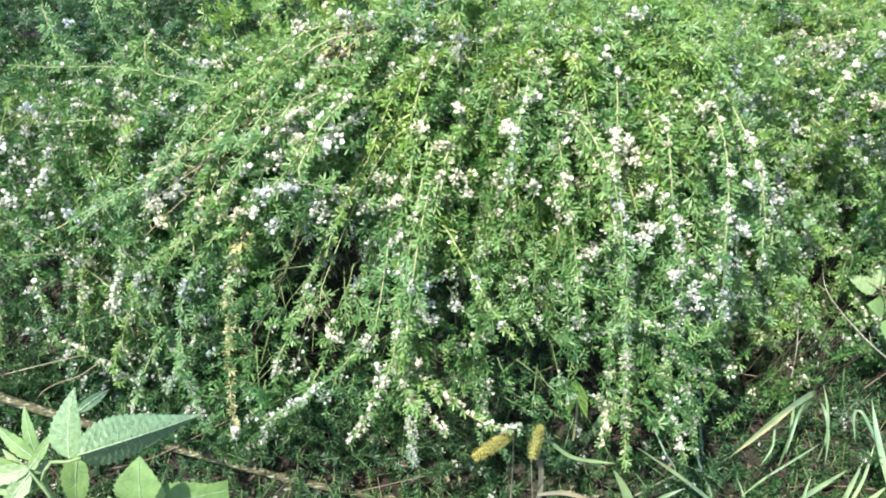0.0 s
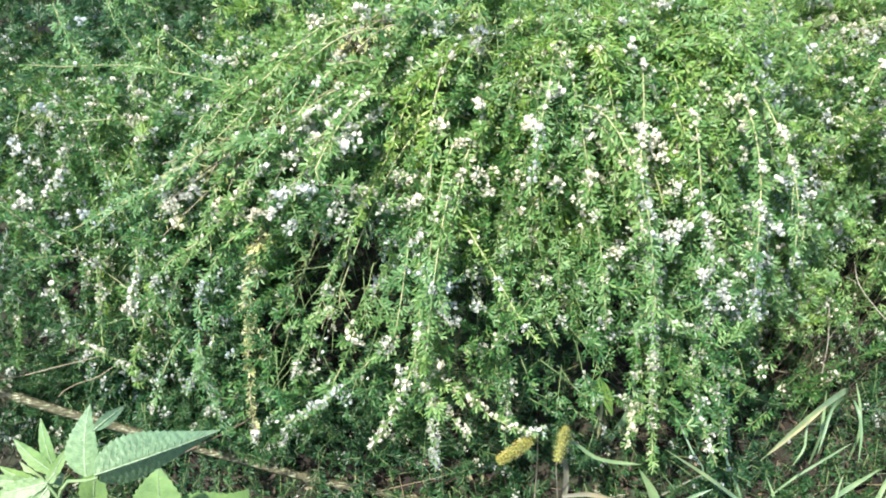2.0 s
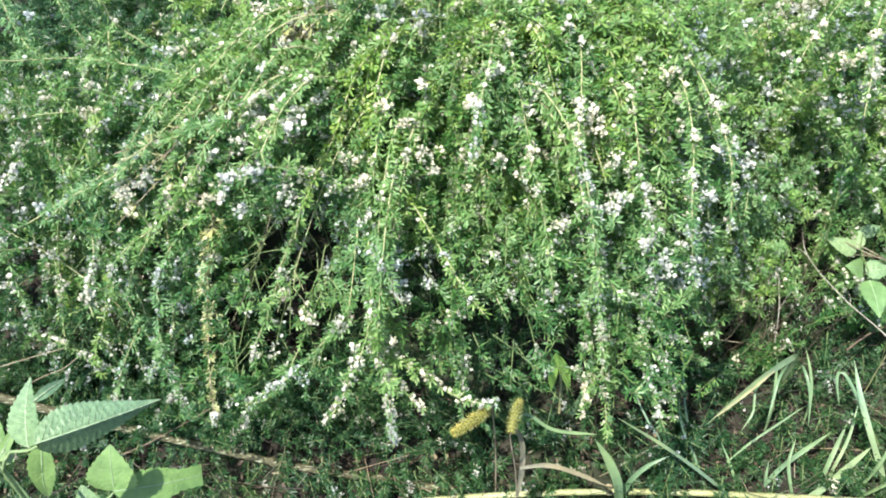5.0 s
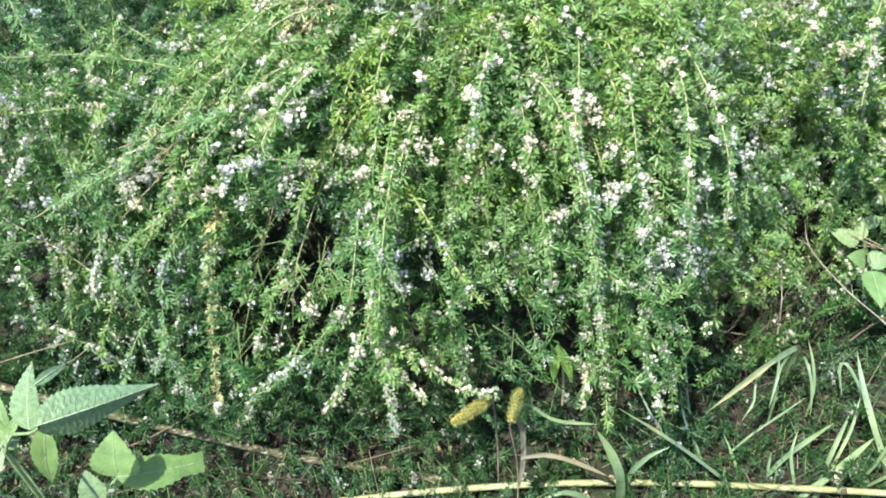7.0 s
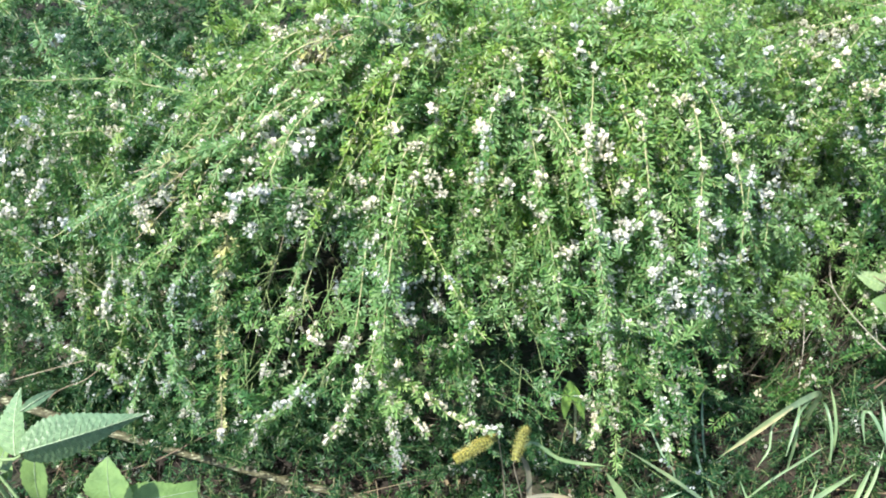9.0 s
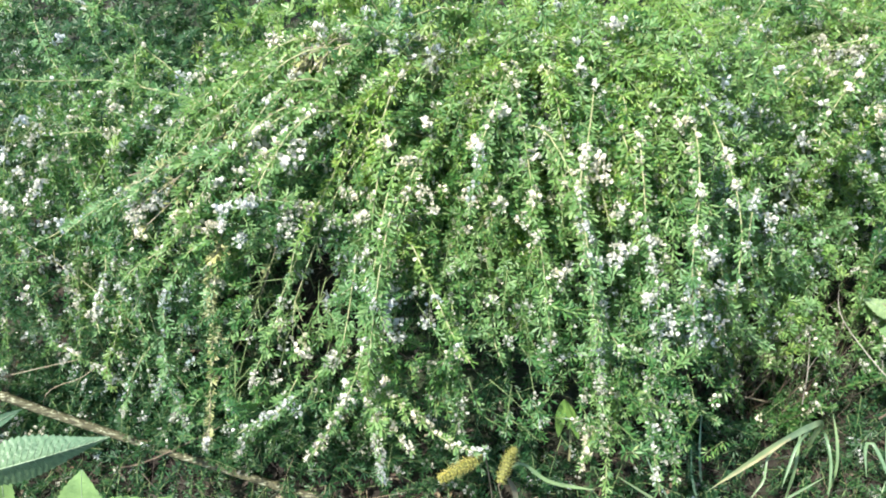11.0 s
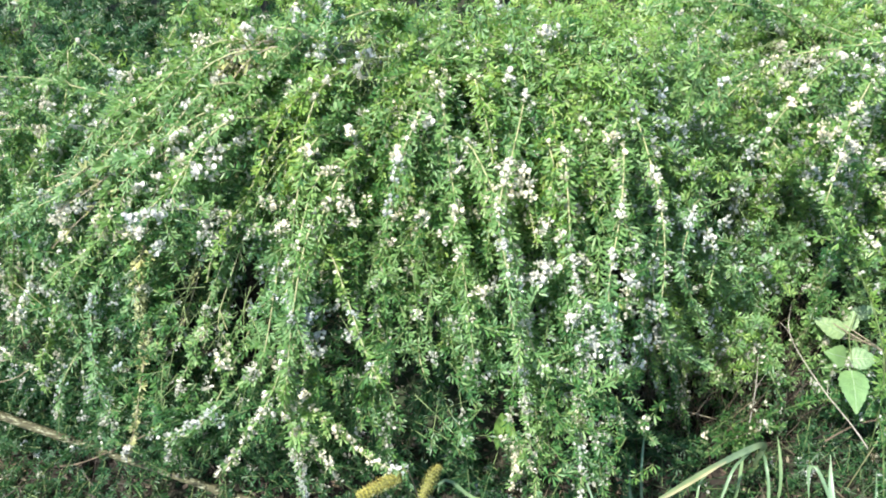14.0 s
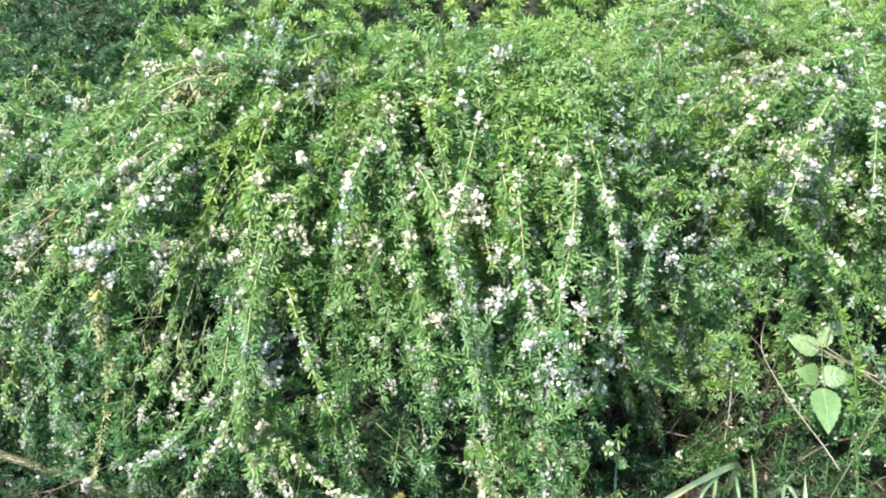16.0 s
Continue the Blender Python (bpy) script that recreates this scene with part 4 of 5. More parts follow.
spike(MAIN, -0.227, 1.067, 0.676, 8)
spike(MAIN, -0.141, 1.076, 0.682, 7)
spike(MAIN, -0.305, 1.661, 0.350, 6)
spike(MAIN, -0.031, 1.056, 0.672, 9)
spike(MAIN, -0.307, 0.871, 0.535, 9)
spike(MAIN, -0.342, 0.832, 0.479, 6)
spike(MAIN, -0.369, 0.843, 0.480, 6)
spike(MAIN, -0.287, 0.839, 0.511, 8)
spike(MAIN, -0.255, 0.845, 0.530, 7)
spike(MAIN, -0.222, 0.909, 0.593, 10)
spike(MAIN, -0.239, 0.879, 0.568, 8)
spike(MAIN, -0.196, 0.875, 0.573, 8)
spike(MAIN, -0.154, 0.901, 0.589, 8)
spike(MAIN, -0.179, 0.833, 0.530, 9)
spike(MAIN, -0.149, 0.822, 0.518, 8)
spike(MAIN, -0.110, 0.816, 0.512, 6)
spike(MAIN, -0.024, 0.903, 0.591, 9)
spike(MAIN, 0.034, 0.929, 0.606, 9)
spike(MAIN, 0.003, 0.881, 0.577, 10)
spike(MAIN, 0.028, 0.851, 0.549, 9)
spike(MAIN, 0.049, 0.834, 0.531, 7)
spike(MAIN, -0.074, 0.845, 0.543, 7)
spike(MAIN, -0.058, 0.826, 0.521, 9)
spike(MAIN, -0.006, 0.823, 0.519, 9)
spike(MAIN, 0.111, 0.902, 0.591, 9)
spike(MAIN, 0.150, 0.952, 0.623, 10)
spike(MAIN, 0.197, 0.889, 0.581, 7)
spike(MAIN, 0.201, 0.845, 0.544, 10)
spike(MAIN, 0.281, 0.888, 0.580, 6)
spike(MAIN, 0.293, 0.868, 0.567, 6)
spike(MAIN, 0.321, 0.830, 0.526, 10)
spike(MAIN, 0.353, 0.824, 0.521, 10)
spike(MAIN, 0.144, 0.837, 0.534, 7)
spike(MAIN, 0.185, 0.818, 0.514, 6)
spike(MAIN, 0.304, 1.076, 0.683, 7)
spike(MAIN, 0.264, 1.005, 0.650, 6)
spike(MAIN, 0.406, 0.929, 0.607, 10)
spike(MAIN, 0.417, 0.904, 0.592, 9)
spike(MAIN, -0.018, 0.734, 0.415, 8)
spike(MAIN, -0.006, 0.707, 0.381, 7)
spike(MAIN, -0.058, 0.782, 0.475, 8)
spike(MAIN, -0.024, 0.782, 0.476, 6)
spike(MAIN, -0.154, 0.688, 0.355, 9)
spike(MAIN, -0.115, 0.678, 0.342, 8)
spike(MAIN, -0.090, 0.644, 0.300, 6)
spike(MAIN, 0.326, 0.790, 0.486, 7)
spike(MAIN, 0.243, 0.771, 0.463, 9)
spike(MAIN, 0.363, 0.750, 0.435, 8)
spike(MAIN, 0.395, 0.740, 0.422, 7)
spike(MAIN, 0.404, 0.720, 0.395, 7)
spike(MAIN, -0.031, 0.662, 0.323, 6)
# hanging sprays above the dead stalk
spray(LEFT, (-0.514, 0.800, 0.213), (-0.519, 0.770, 0.203), (-0.531, 0.740, 0.184), (-0.554, 0.720, 0.141), (-0.570, 0.710, 0.094), bloom=0.4, heads=((0.5, 1.0),), thick_heads=0.45, leafmat=SILVER, shoots=6, reach=0.06, single=4)
spray(LEFT, (-0.449, 0.800, 0.206), (-0.450, 0.770, 0.205), (-0.473, 0.745, 0.179), (-0.510, 0.730, 0.122), bloom=0.4, heads=((0.6, 1.0),), thick_heads=0.45, leafmat=SILVER, shoots=6, reach=0.06, single=4)
spray(LEFT, (-0.479, 0.770, 0.186), (-0.471, 0.750, 0.171), (-0.456, 0.730, 0.128), (-0.450, 0.720, 0.102), bloom=0.4, heads=((0.5, 1.0),), thick_heads=0.45, leafmat=SILVER, shoots=4, reach=0.04, single=4)
spray(LEFT, (-0.579, 0.800, 0.211), (-0.589, 0.780, 0.195), (-0.598, 0.760, 0.170), (-0.601, 0.750, 0.120), bloom=0.3, young=0.6, shoots=6, reach=0.06, single=4)
spray(LEFT, (-0.664, 0.800, 0.182), (-0.635, 0.780, 0.158), (-0.590, 0.760, 0.130), (-0.567, 0.750, 0.127), bloom=0.4, heads=((0.7, 1.0),), thick_heads=0.4, leafmat=SILVER, shoots=6, reach=0.05, single=4)
spray(LEFT, (-0.720, 0.810, 0.190), (-0.690, 0.795, 0.194), (-0.665, 0.780, 0.189), (-0.645, 0.770, 0.194), bloom=0.4, heads=((0.4, 1.0),), thick_heads=0.45, leafmat=SILVER, shoots=4, reach=0.05, single=4)


def fill(bush, count, x0, x1, y0, y1, below=0.10, seed=1, **more):
    """Stems whose tips lie scattered over the bush's crown."""
    pick = np.random.default_rng(seed)
    for _ in range(count):
        x, y = pick.uniform(x0, x1), pick.uniform(y0, y1)
        z = float(crown(x, y)) - 0.075 - abs(pick.normal()) * below
        g = float(lie(x, y))
        fresh = more.get("young", 0.0) + (0.5 if -0.15 < x < 0.48 and y > 0.85 or y > 1.2 else 0.0)
        pale = STEM_PALE if pick.uniform() < 0.1 else STEM
        drape(bush, (x, y, max(z, g + 0.06)), **{**more, "stem": pale, "young": fresh, "bloom": more.get("bloom", 1.0) * pick.uniform(0.1, 1.2)})


def thicket(bush, count, x0, x1, y0, y1, low, high, seed=1, **more):
    """Short stems that come straight from the ground round the bush's foot."""
    pick = np.random.default_rng(seed)
    for _ in range(count):
        x, y = pick.uniform(x0, x1), pick.uniform(y0, y1)
        h = pick.uniform(low, high)
        b = np.array([x, y, float(lie(x, y)) - 0.01])
        lean = np.array([pick.normal() * 0.45, -abs(pick.normal()) * 0.4, 0]) * h
        pts = [b, b + lean * 0.25 + np.array([0, 0, 0.5 * h]), b + lean * 0.7 + np.array([0, 0, 0.9 * h]), b + lean * 1.35 + np.array([0, 0, h * 0.93])]
        branch(bush, pts, **{**dict(bare=0.1, shoots=7, reach=0.08, thick=0.0016), **more})


def inner_twigs(bush, count, x0, x1, y0, y1, lo, hi, seed, mat, size=0.0156, gap=0.0052, bloom=0.0, level=None):
    """Short leafy twigs in the depth of a bush, too many to tell apart: one joined mesh of stems, one of leaves, one of flowers."""
    pick = np.random.default_rng(seed)
    foot = np.array(bush.location)
    stems, sets, fp, ft = [], [], [], []
    for _ in range(count):
        x, y = pick.uniform(x0, x1), pick.uniform(y0, y1)
        g = float(lie(x, y))
        z = (float(crown(x, y)) if level is None else g + level) - pick.uniform(lo, hi)
        z = max(z, g + 0.012)
        if in_gap((x, y, z))[0]:
            continue
        out = np.array([x - foot[0], y - foot[1], 0.0])
        d = unit(unit(out) * 0.8 + np.array([pick.normal() * 0.5, pick.normal() * 0.5, pick.normal() * 0.35 - 0.05]))
        ln = pick.uniform(0.05, 0.10)
        k = np.linspace(0, 1, 3)[:, None]
        line = np.array([x, y, z]) - d * ln * (1 - k) + np.array([0, 0, -0.25 * ln]) * k ** 2
        line[:, 2] = np.maximum(line[:, 2], g + 0.006)
        stems.append(tube(line, 0.0011, 0.0005, 3))
        got, pos, tan = leaves_on(line, gap, size)
        sets.append(got)
        if pick.uniform() < bloom:
            fp.append(np.repeat(pos[-4:], 2, 0)), ft.append(np.repeat(tan[-4:], 2, 0))
    ob = part("inner_twig", *join(stems), STEM, bush, kind="stuff")
    p, d, lat, up, s = [np.concatenate([q[k] for q in sets]) for k in range(5)]
    keep = ~in_gap(p)
    p, d, lat, up, s = p[keep], d[keep], lat[keep], up[keep], s[keep]
    part("foliage", *stack(LEAFLET2, LEAFLET2_F, p, d * s[:, None], lat * s[:, None], up * s[:, None]), mat, ob, kind="stuff")
    if fp:
        part("blossom", *stack(FLOWER2, FLOWER2_F, *flowers_at(np.concatenate(fp), np.concatenate(ft))), PETAL, ob, kind="stuff")


fill(MAIN, 42, -0.38, 0.46, 0.62, 1.05, seed=3, leaf2=True, young=0.1, bloom=0.75, shoots=11)
fill(MAIN, 60, -0.40, 0.56, 1.0, 1.5, seed=4, leaf2=True, young=0.3, bloom=0.75, shoots=9)
fill(LEFT, 50, -1.0, -0.3, 0.76, 1.35, seed=6, leaf2=True, bloom=0.8, bare=0.2, shoots=9)
fill(LEFT, 30, -1.4, -0.1, 1.3, 1.9, seed=7, leafmat=SHADE_LEAF, bloom=0.6, bare=0.25, shoots=9, leaf2=True)
fill(RIGHT, 80, 0.45, 1.25, 1.02, 1.55, below=0.03, seed=8, young=0.0, leaf2=True, size=0.0155, gap=0.0045, bloom=1.0, bare=0.3, shoots=9)
fill(MAIN, 26, 0.38, 0.60, 0.80, 1.08, below=0.04, leaf2=True, seed=21, young=0.2, bloom=0.9, shoots=8)
fill(RIGHT, 22, 0.3, 1.6, 1.5, 2.0, seed=10, young=0.3, bloom=0.5, bare=0.2, shoots=9, leaf2=True)
thicket(LEFT, 45, -1.05, -0.35, 0.76, 1.2, 0.12, 0.38, seed=12, leafmat=SHADE_LEAF, leaf2=True, bloom=0.25, shoots=6)
thicket(RIGHT, 40, 0.48, 1.25, 0.88, 1.2, 0.10, 0.26, seed=13, bloom=0.3, shoots=5, leafmat=LEAF, leaf2=True)
thicket(RIGHT, 40, 0.45, 1.35, 1.2, 1.9, 0.38, 0.52, seed=14, leaf2=True, bloom=0.5, young=0.35, shoots=7, bare=0.45)
thicket(RIGHT, 26, 0.3, 2.0, 1.9, 2.7, 0.35, 0.55, seed=19, bloom=0.5, young=0.3, shoots=6, size=0.024, gap=0.009, leaf2=True)
thicket(LEFT, 44, -1.5, 0.4, 1.4, 2.4, 0.35, 0.6, seed=15, leafmat=SHADE_LEAF, bloom=0.8, shoots=6, size=0.022, gap=0.007, leaf2=True)
# growth at the bush foot takes the dark leaf tone in place of shade
thicket(LEFT, 70, -0.9, 0.1, 0.40, 0.60, 0.03, 0.06, seed=16, leafmat=SHADE_LEAF, leaf2=True, bloom=0.25, shoots=4)
thicket(RIGHT, 52, 0.05, 1.1, 0.42, 0.85, 0.07, 0.20, seed=17, leafmat=SHADE_LEAF, leaf2=True, bloom=0.25, shoots=5)
inner_twigs(MAIN, 420, -0.50, 0.50, 0.66, 1.12, 0.16, 0.36, 41, SHADE_LEAF)
inner_twigs(MAIN, 560, -0.45, 0.48, 0.64, 1.10, 0.01, 0.14, 63, LEAF, bloom=0.3)
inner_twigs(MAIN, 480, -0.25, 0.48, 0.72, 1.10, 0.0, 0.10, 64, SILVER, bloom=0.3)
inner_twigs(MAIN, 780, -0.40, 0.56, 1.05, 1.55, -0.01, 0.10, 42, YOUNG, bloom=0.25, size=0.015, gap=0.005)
inner_twigs(LEFT, 520, -1.15, -0.35, 0.78, 1.5, 0.02, 0.24, 43, SHADE_LEAF, bloom=0.35)
inner_twigs(LEFT, 560, -1.6, -0.3, 1.3, 2.4, 0.0, 0.30, 50, SHADE_LEAF, bloom=0.15, level=0.42, size=0.024)
inner_twigs(LEFT, 260, -1.4, -0.75, 1.0, 1.7, 0.0, 0.14, 52, SHADE_LEAF, bloom=0.1, level=0.36, size=0.022)
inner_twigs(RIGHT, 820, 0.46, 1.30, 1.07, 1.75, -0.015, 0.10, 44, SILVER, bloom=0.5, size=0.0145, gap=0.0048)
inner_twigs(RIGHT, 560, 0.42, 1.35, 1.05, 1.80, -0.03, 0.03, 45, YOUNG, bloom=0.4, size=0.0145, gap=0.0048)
inner_twigs(RIGHT, 200, 0.50, 1.20, 0.92, 1.10, -0.01, 0.05, 58, SILVER, bloom=0.5, size=0.0155)
inner_twigs(RIGHT, 360, 0.3, 1.9, 1.7, 2.6, 0.0, 0.10, 51, YOUNG, bloom=0.2, level=0.44, size=0.024)
inner_twigs(RIGHT, 70, 0.46, 1.10, 0.80, 1.0, 0.02, 0.12, 46, SHADE_LEAF, bloom=0.25, level=0.14)
inner_twigs(LEFT, 520, -0.95, 0.15, 0.38, 0.67, 0.00, 0.04, 47, SHADE_LEAF, bloom=0.22, level=0.05, size=0.015)
inner_twigs(LEFT, 240, -0.9, 0.3, 0.70, 0.80, 0.00, 0.07, 65, SHADE_LEAF, bloom=0.2, level=0.10)
inner_twigs(MAIN, 150, -0.05, 1.05, 0.40, 0.80, 0.00, 0.07, 48, SHADE_LEAF, bloom=0.06, level=0.07, size=0.015)
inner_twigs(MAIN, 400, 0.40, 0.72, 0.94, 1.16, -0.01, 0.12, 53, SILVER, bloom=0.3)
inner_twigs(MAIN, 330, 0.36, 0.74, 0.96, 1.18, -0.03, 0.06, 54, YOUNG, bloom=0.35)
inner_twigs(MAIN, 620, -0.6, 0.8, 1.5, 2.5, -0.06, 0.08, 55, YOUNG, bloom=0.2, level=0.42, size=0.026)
inner_twigs(LEFT, 420, -1.0, -0.05, 0.75, 0.90, 0.00, 0.09, 56, SHADE_LEAF, bloom=0.1, level=0.11)
inner_twigs(RIGHT, 150, 0.42, 1.05, 0.52, 0.92, 0.00, 0.08, 57, SHADE_LEAF, bloom=0.08, level=0.09)
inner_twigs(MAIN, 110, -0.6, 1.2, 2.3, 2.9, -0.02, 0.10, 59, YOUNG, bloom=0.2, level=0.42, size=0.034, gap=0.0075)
inner_twigs(LEFT, 90, -1.9, -0.5, 2.2, 2.8, -0.02, 0.10, 60, SHADE_LEAF, bloom=0.15, level=0.42, size=0.034, gap=0.0075)
inner_twigs(LEFT, 270, -1.25, -0.55, 1.15, 1.75, 0.0, 0.26, 61, SHADE_LEAF, bloom=0.25, level=0.50, size=0.021)
inner_twigs(LEFT, 200, -1.1, -0.6, 0.70, 0.95, 0.00, 0.12, 62, SHADE_LEAF, bloom=0.2, level=0.20)
inner_twigs(LEFT, 280, -1.35, -0.60, 1.40, 2.1, 0.0, 0.22, 66, SHADE_LEAF, bloom=0.2, level=0.46, size=0.021)


# ---- litter under the bushes ----
def litter():
    pick = np.random.default_rng(21)
    bits = []
    n = 3400
    x, y = pick.uniform(-1.3, 1.5, n), pick.uniform(0.35, 2.2, n)
    for i in range(n):
        z = float(lie(x[i], y[i])) + abs(pick.normal()) * 0.03
        a, ln = pick.uniform(0, 6.28), pick.uniform(0.05, 0.22)
        d = np.array([math.cos(a), math.sin(a), pick.normal() * 0.25])
        k = np.linspace(0, 1, 4)[:, None]
        p = np.array([x[i], y[i], z]) + d * ln * k + pick.normal(size=3) * 0.12 * ln * k ** 2
        bits.append(tube(p, pick.uniform(0.0006, 0.0016), 0.0005, 3))
    v, f = join(bits)
    ob = new("dead_stems", mesh_from("dead_stems", v, f, [LITTER]))
    tagged(ob, "tangled dry brown dead stems lying on the soil", "dead stems", kind="stuff")
    upright = []
    for i in range(640):
        x, y = pick.uniform(0.44, 0.84), pick.uniform(0.88, 1.25)
        h = pick.uniform(0.10, 0.32)
        p = np.array([x, y, float(lie(x, y)) - 0.01]) + np.array([pick.normal() * 0.25, pick.normal() * 0.25, 1.0]) * h * np.linspace(0, 1, 5)[:, None]
        p[1:] += pick.normal(size=(4, 3)) * 0.006
        upright.append(tube(p, pick.uniform(0.0007, 0.0015), 0.0005, 3))
    v, f = join(upright)
    ob = new("dry_stems", mesh_from("dry_stems", v, f, [BROWN_STRAW]))
    tagged(ob, "thin upright brown dry stems in the open place between bushes", "dry stems", kind="stuff")
    n = 9000
    p = np.stack([pick.uniform(-1.3, 1.5, n), pick.uniform(0.35, 2.2, n), np.zeros(n)], 1)
    p[:, 2] = lie(p[:, 0], p[:, 1]) + abs(pick.normal(size=n)) * 0.018 + 0.004
    d = unit(pick.normal(size=(n, 3)) * np.array([1, 1, 0.35]))
    up = unit(np.cross(np.cross(d, np.array([0, 0, 1.0])) + pick.normal(size=(n, 3)) * 0.4, d))
    s = pick.uniform(0.008, 0.022, n)[:, None]
    v, f = stack(LEAFLET * np.array([1, 1.6, 1.8]), LEAFLET_F, p, d * s, np.cross(up, d) * s, up * s)
    ob = new("leaf_litter", mesh_from("leaf_litter", v, f, [LITTER]))
    tagged(ob, "small curled dead brown leaves strewn over the soil", "leaf litter", kind="stuff")


litter()


def fine_grass():
    """Thin upright grass between the larger plants, too fine to count."""
    pick = np.random.default_rng(31)
    bits = []
    for _ in range(1300):
        x, y = pick.uniform(0.3, 1.25), pick.uniform(0.46, 1.0)
        if pick.uniform() < 0.35:
            x, y = pick.uniform(-1.0, 0.4), pick.uniform(0.40, 0.66)
        h = pick.uniform(0.05, 0.21) if x > 0.2 else pick.uniform(0.03, 0.07)
        b = np.array([x, y, float(lie(x, y)) - 0.005])
        d = np.array([pick.normal() * 0.6, pick.normal() * 0.5, 1.0])
        k = np.linspace(0, 1, 5)[:, None]
        line = b + d * h * k + np.array([pick.normal(), pick.normal(), -0.7]) * 0.5 * h * k ** 2
        w = pick.uniform(0.0006, 0.0016) * (1 - 0.85 * k[:, 0])
        t = unit(np.gradient(line, axis=0))
        s = unit(np.cross(t, np.array([pick.normal(), -0.7, 0.6]))) * w[:, None]
        v = np.stack([line - s, line + np.cross(s, t) * 0.5, line + s], 1).reshape(-1, 3)
        i = np.arange(4)[:, None] * 3 + np.arange(2)[None]
        bits.append((v, np.stack([i, i + 1, i + 4, i + 3], -1).reshape(-1, 4)))
    v, f = join(bits)
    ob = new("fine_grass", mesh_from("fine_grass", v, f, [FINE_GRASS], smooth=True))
    tagged(ob, "thin green grass growing between the bush stems", "grass", kind="stuff")


fine_grass()


# ---- single plants in front of the bushes ----
def blade_form(line, width, fold=0.35, face=(0, -0.6, 0.8), tip=0.75, root=0.6):
    """A grass blade along a line: a folded strip that narrows to its tip."""
    line = glide(line, 0.012)
    n = len(line)
    t = unit(np.gradient(line, axis=0))
    side = unit(np.cross(t, np.array(face, float)))
    up = np.cross(side, t)
    u = np.linspace(0, 1, n)
    w = width * 0.5 * np.minimum(root + (1 - root) * u * 4, 1) * np.clip((1 - u) / (1 - tip + 1e-6), 0.04, 1) ** 0.8
    w = w[:, None]
    wave = (np.sin(u * 23) * 0.08)[:, None]
    rows = np.stack([line + side * w + up * w * (fold + wave), line + side * w * 0.5 + up * w * fold * 0.45, line, line - side * w * 0.5 + up * w * fold * 0.45, line - side * w + up * w * (fold - wave)], 1)
    thick = 0.00022
    v = np.concatenate([rows.reshape(-1, 3), (rows - up[:, None] * thick).reshape(-1, 3)])
    i = np.arange(n - 1)[:, None] * 5 + np.arange(4)[None]
    q = np.stack([i, i + 1, i + 6, i + 5], -1).reshape(-1, 4)
    m = n * 5
    return v, np.concatenate([q, q[:, ::-1] + m])


def blade(parent, width, *pts, mat=None, label="", name="blade", **more):
    return part(name, *blade_form(np.array(pts), width, **more), mat or GRASS, parent, label)


def broad_leaf(parent, base, tip, width, face, mat, teeth=9, arch=0.12, fold=0.18, shape=0.8, name="leaf", label="", blunt=0.0, point=0.25):
    """A broad leaf with a raised rib, side veins that pucker the blade, and a toothed edge."""
    base, tip = np.array(base, float), np.array(tip, float)
    ln = np.linalg.norm(tip - base)
    x = unit(tip - base)
    y = unit(np.cross(np.array(face, float), x))
    z = np.cross(x, y)
    nu, nv = 6 * teeth + 1, 5
    u = np.linspace(0, 1, nu)
    prof = np.sin(np.pi * u ** shape) ** 0.85 * (1 - point * u) / (1 - 0.4 * point) + 0.02
    prof = np.maximum(prof, blunt * np.clip(u * 2, 0, 1))
    saw = 1 + 0.13 * ((u * teeth * 1.0) % 1.0 - 0.5) * (u > 0.06) * (u < 0.97)
    rows = []
    for j in range(-nv, nv + 1):
        k = j / nv
        off = k * width * 0.5 * prof * (saw if abs(j) == nv else 1)
        vein = (0.10 / teeth if mat is BROAD else 0.004) * min(ln, 1.2 * width) * np.sin((u - 0.22 * abs(k)) * teeth * 2 * np.pi) * min(1.0, abs(k) * 3) * (1 - 0.4 * abs(k))
        h = -arch * ln * (2 * u - 1) ** 2 * 0.5 + fold * abs(off) * 1.0 + vein
        rows.append(base + np.outer(u * ln, x) + np.outer(off, y) + np.outer(h, z))
    g = np.stack(rows, 1)
    m = 2 * nv + 1
    v = np.concatenate([g.reshape(-1, 3), (g - z * 0.0003).reshape(-1, 3)])
    i = np.arange(nu - 1)[:, None] * m + np.arange(m - 1)[None]
    q = np.stack([i, i + m, i + m + 1, i + 1], -1).reshape(-1, 4)
    ob = part(name, v, np.concatenate([q, q[:, ::-1] + nu * m]), mat, parent, label)
    rib = g[:, nv] + z * 0.0004
    part("rib", *tube(rib[::3], 0.0010 if mat is BROAD else 0.0006, 0.0003, 5), RIB, ob)
    if width > 0.03 and fold < 0.5 and mat is BROAD:
        veins = []
        for k in range(1, teeth):
            for sign in (1, -1):
                js = np.arange(0, nv)
                us = np.clip((k / teeth + 0.10 * js / nv) * (nu - 1), 0, nu - 1).astype(int)
                veins.append(tube(g[us, nv + sign * js] + z * 0.0004, 0.00035, 0.00015, 3))
        part("vein", *join(veins), RIB, ob, kind="stuff")
    return ob


def stalk(parent, name, pts, r0, r1, mat, label="", sides=8):
    return part(name, *tube(glide(np.array(pts), 0.015), r0, r1, sides), mat, parent, label)


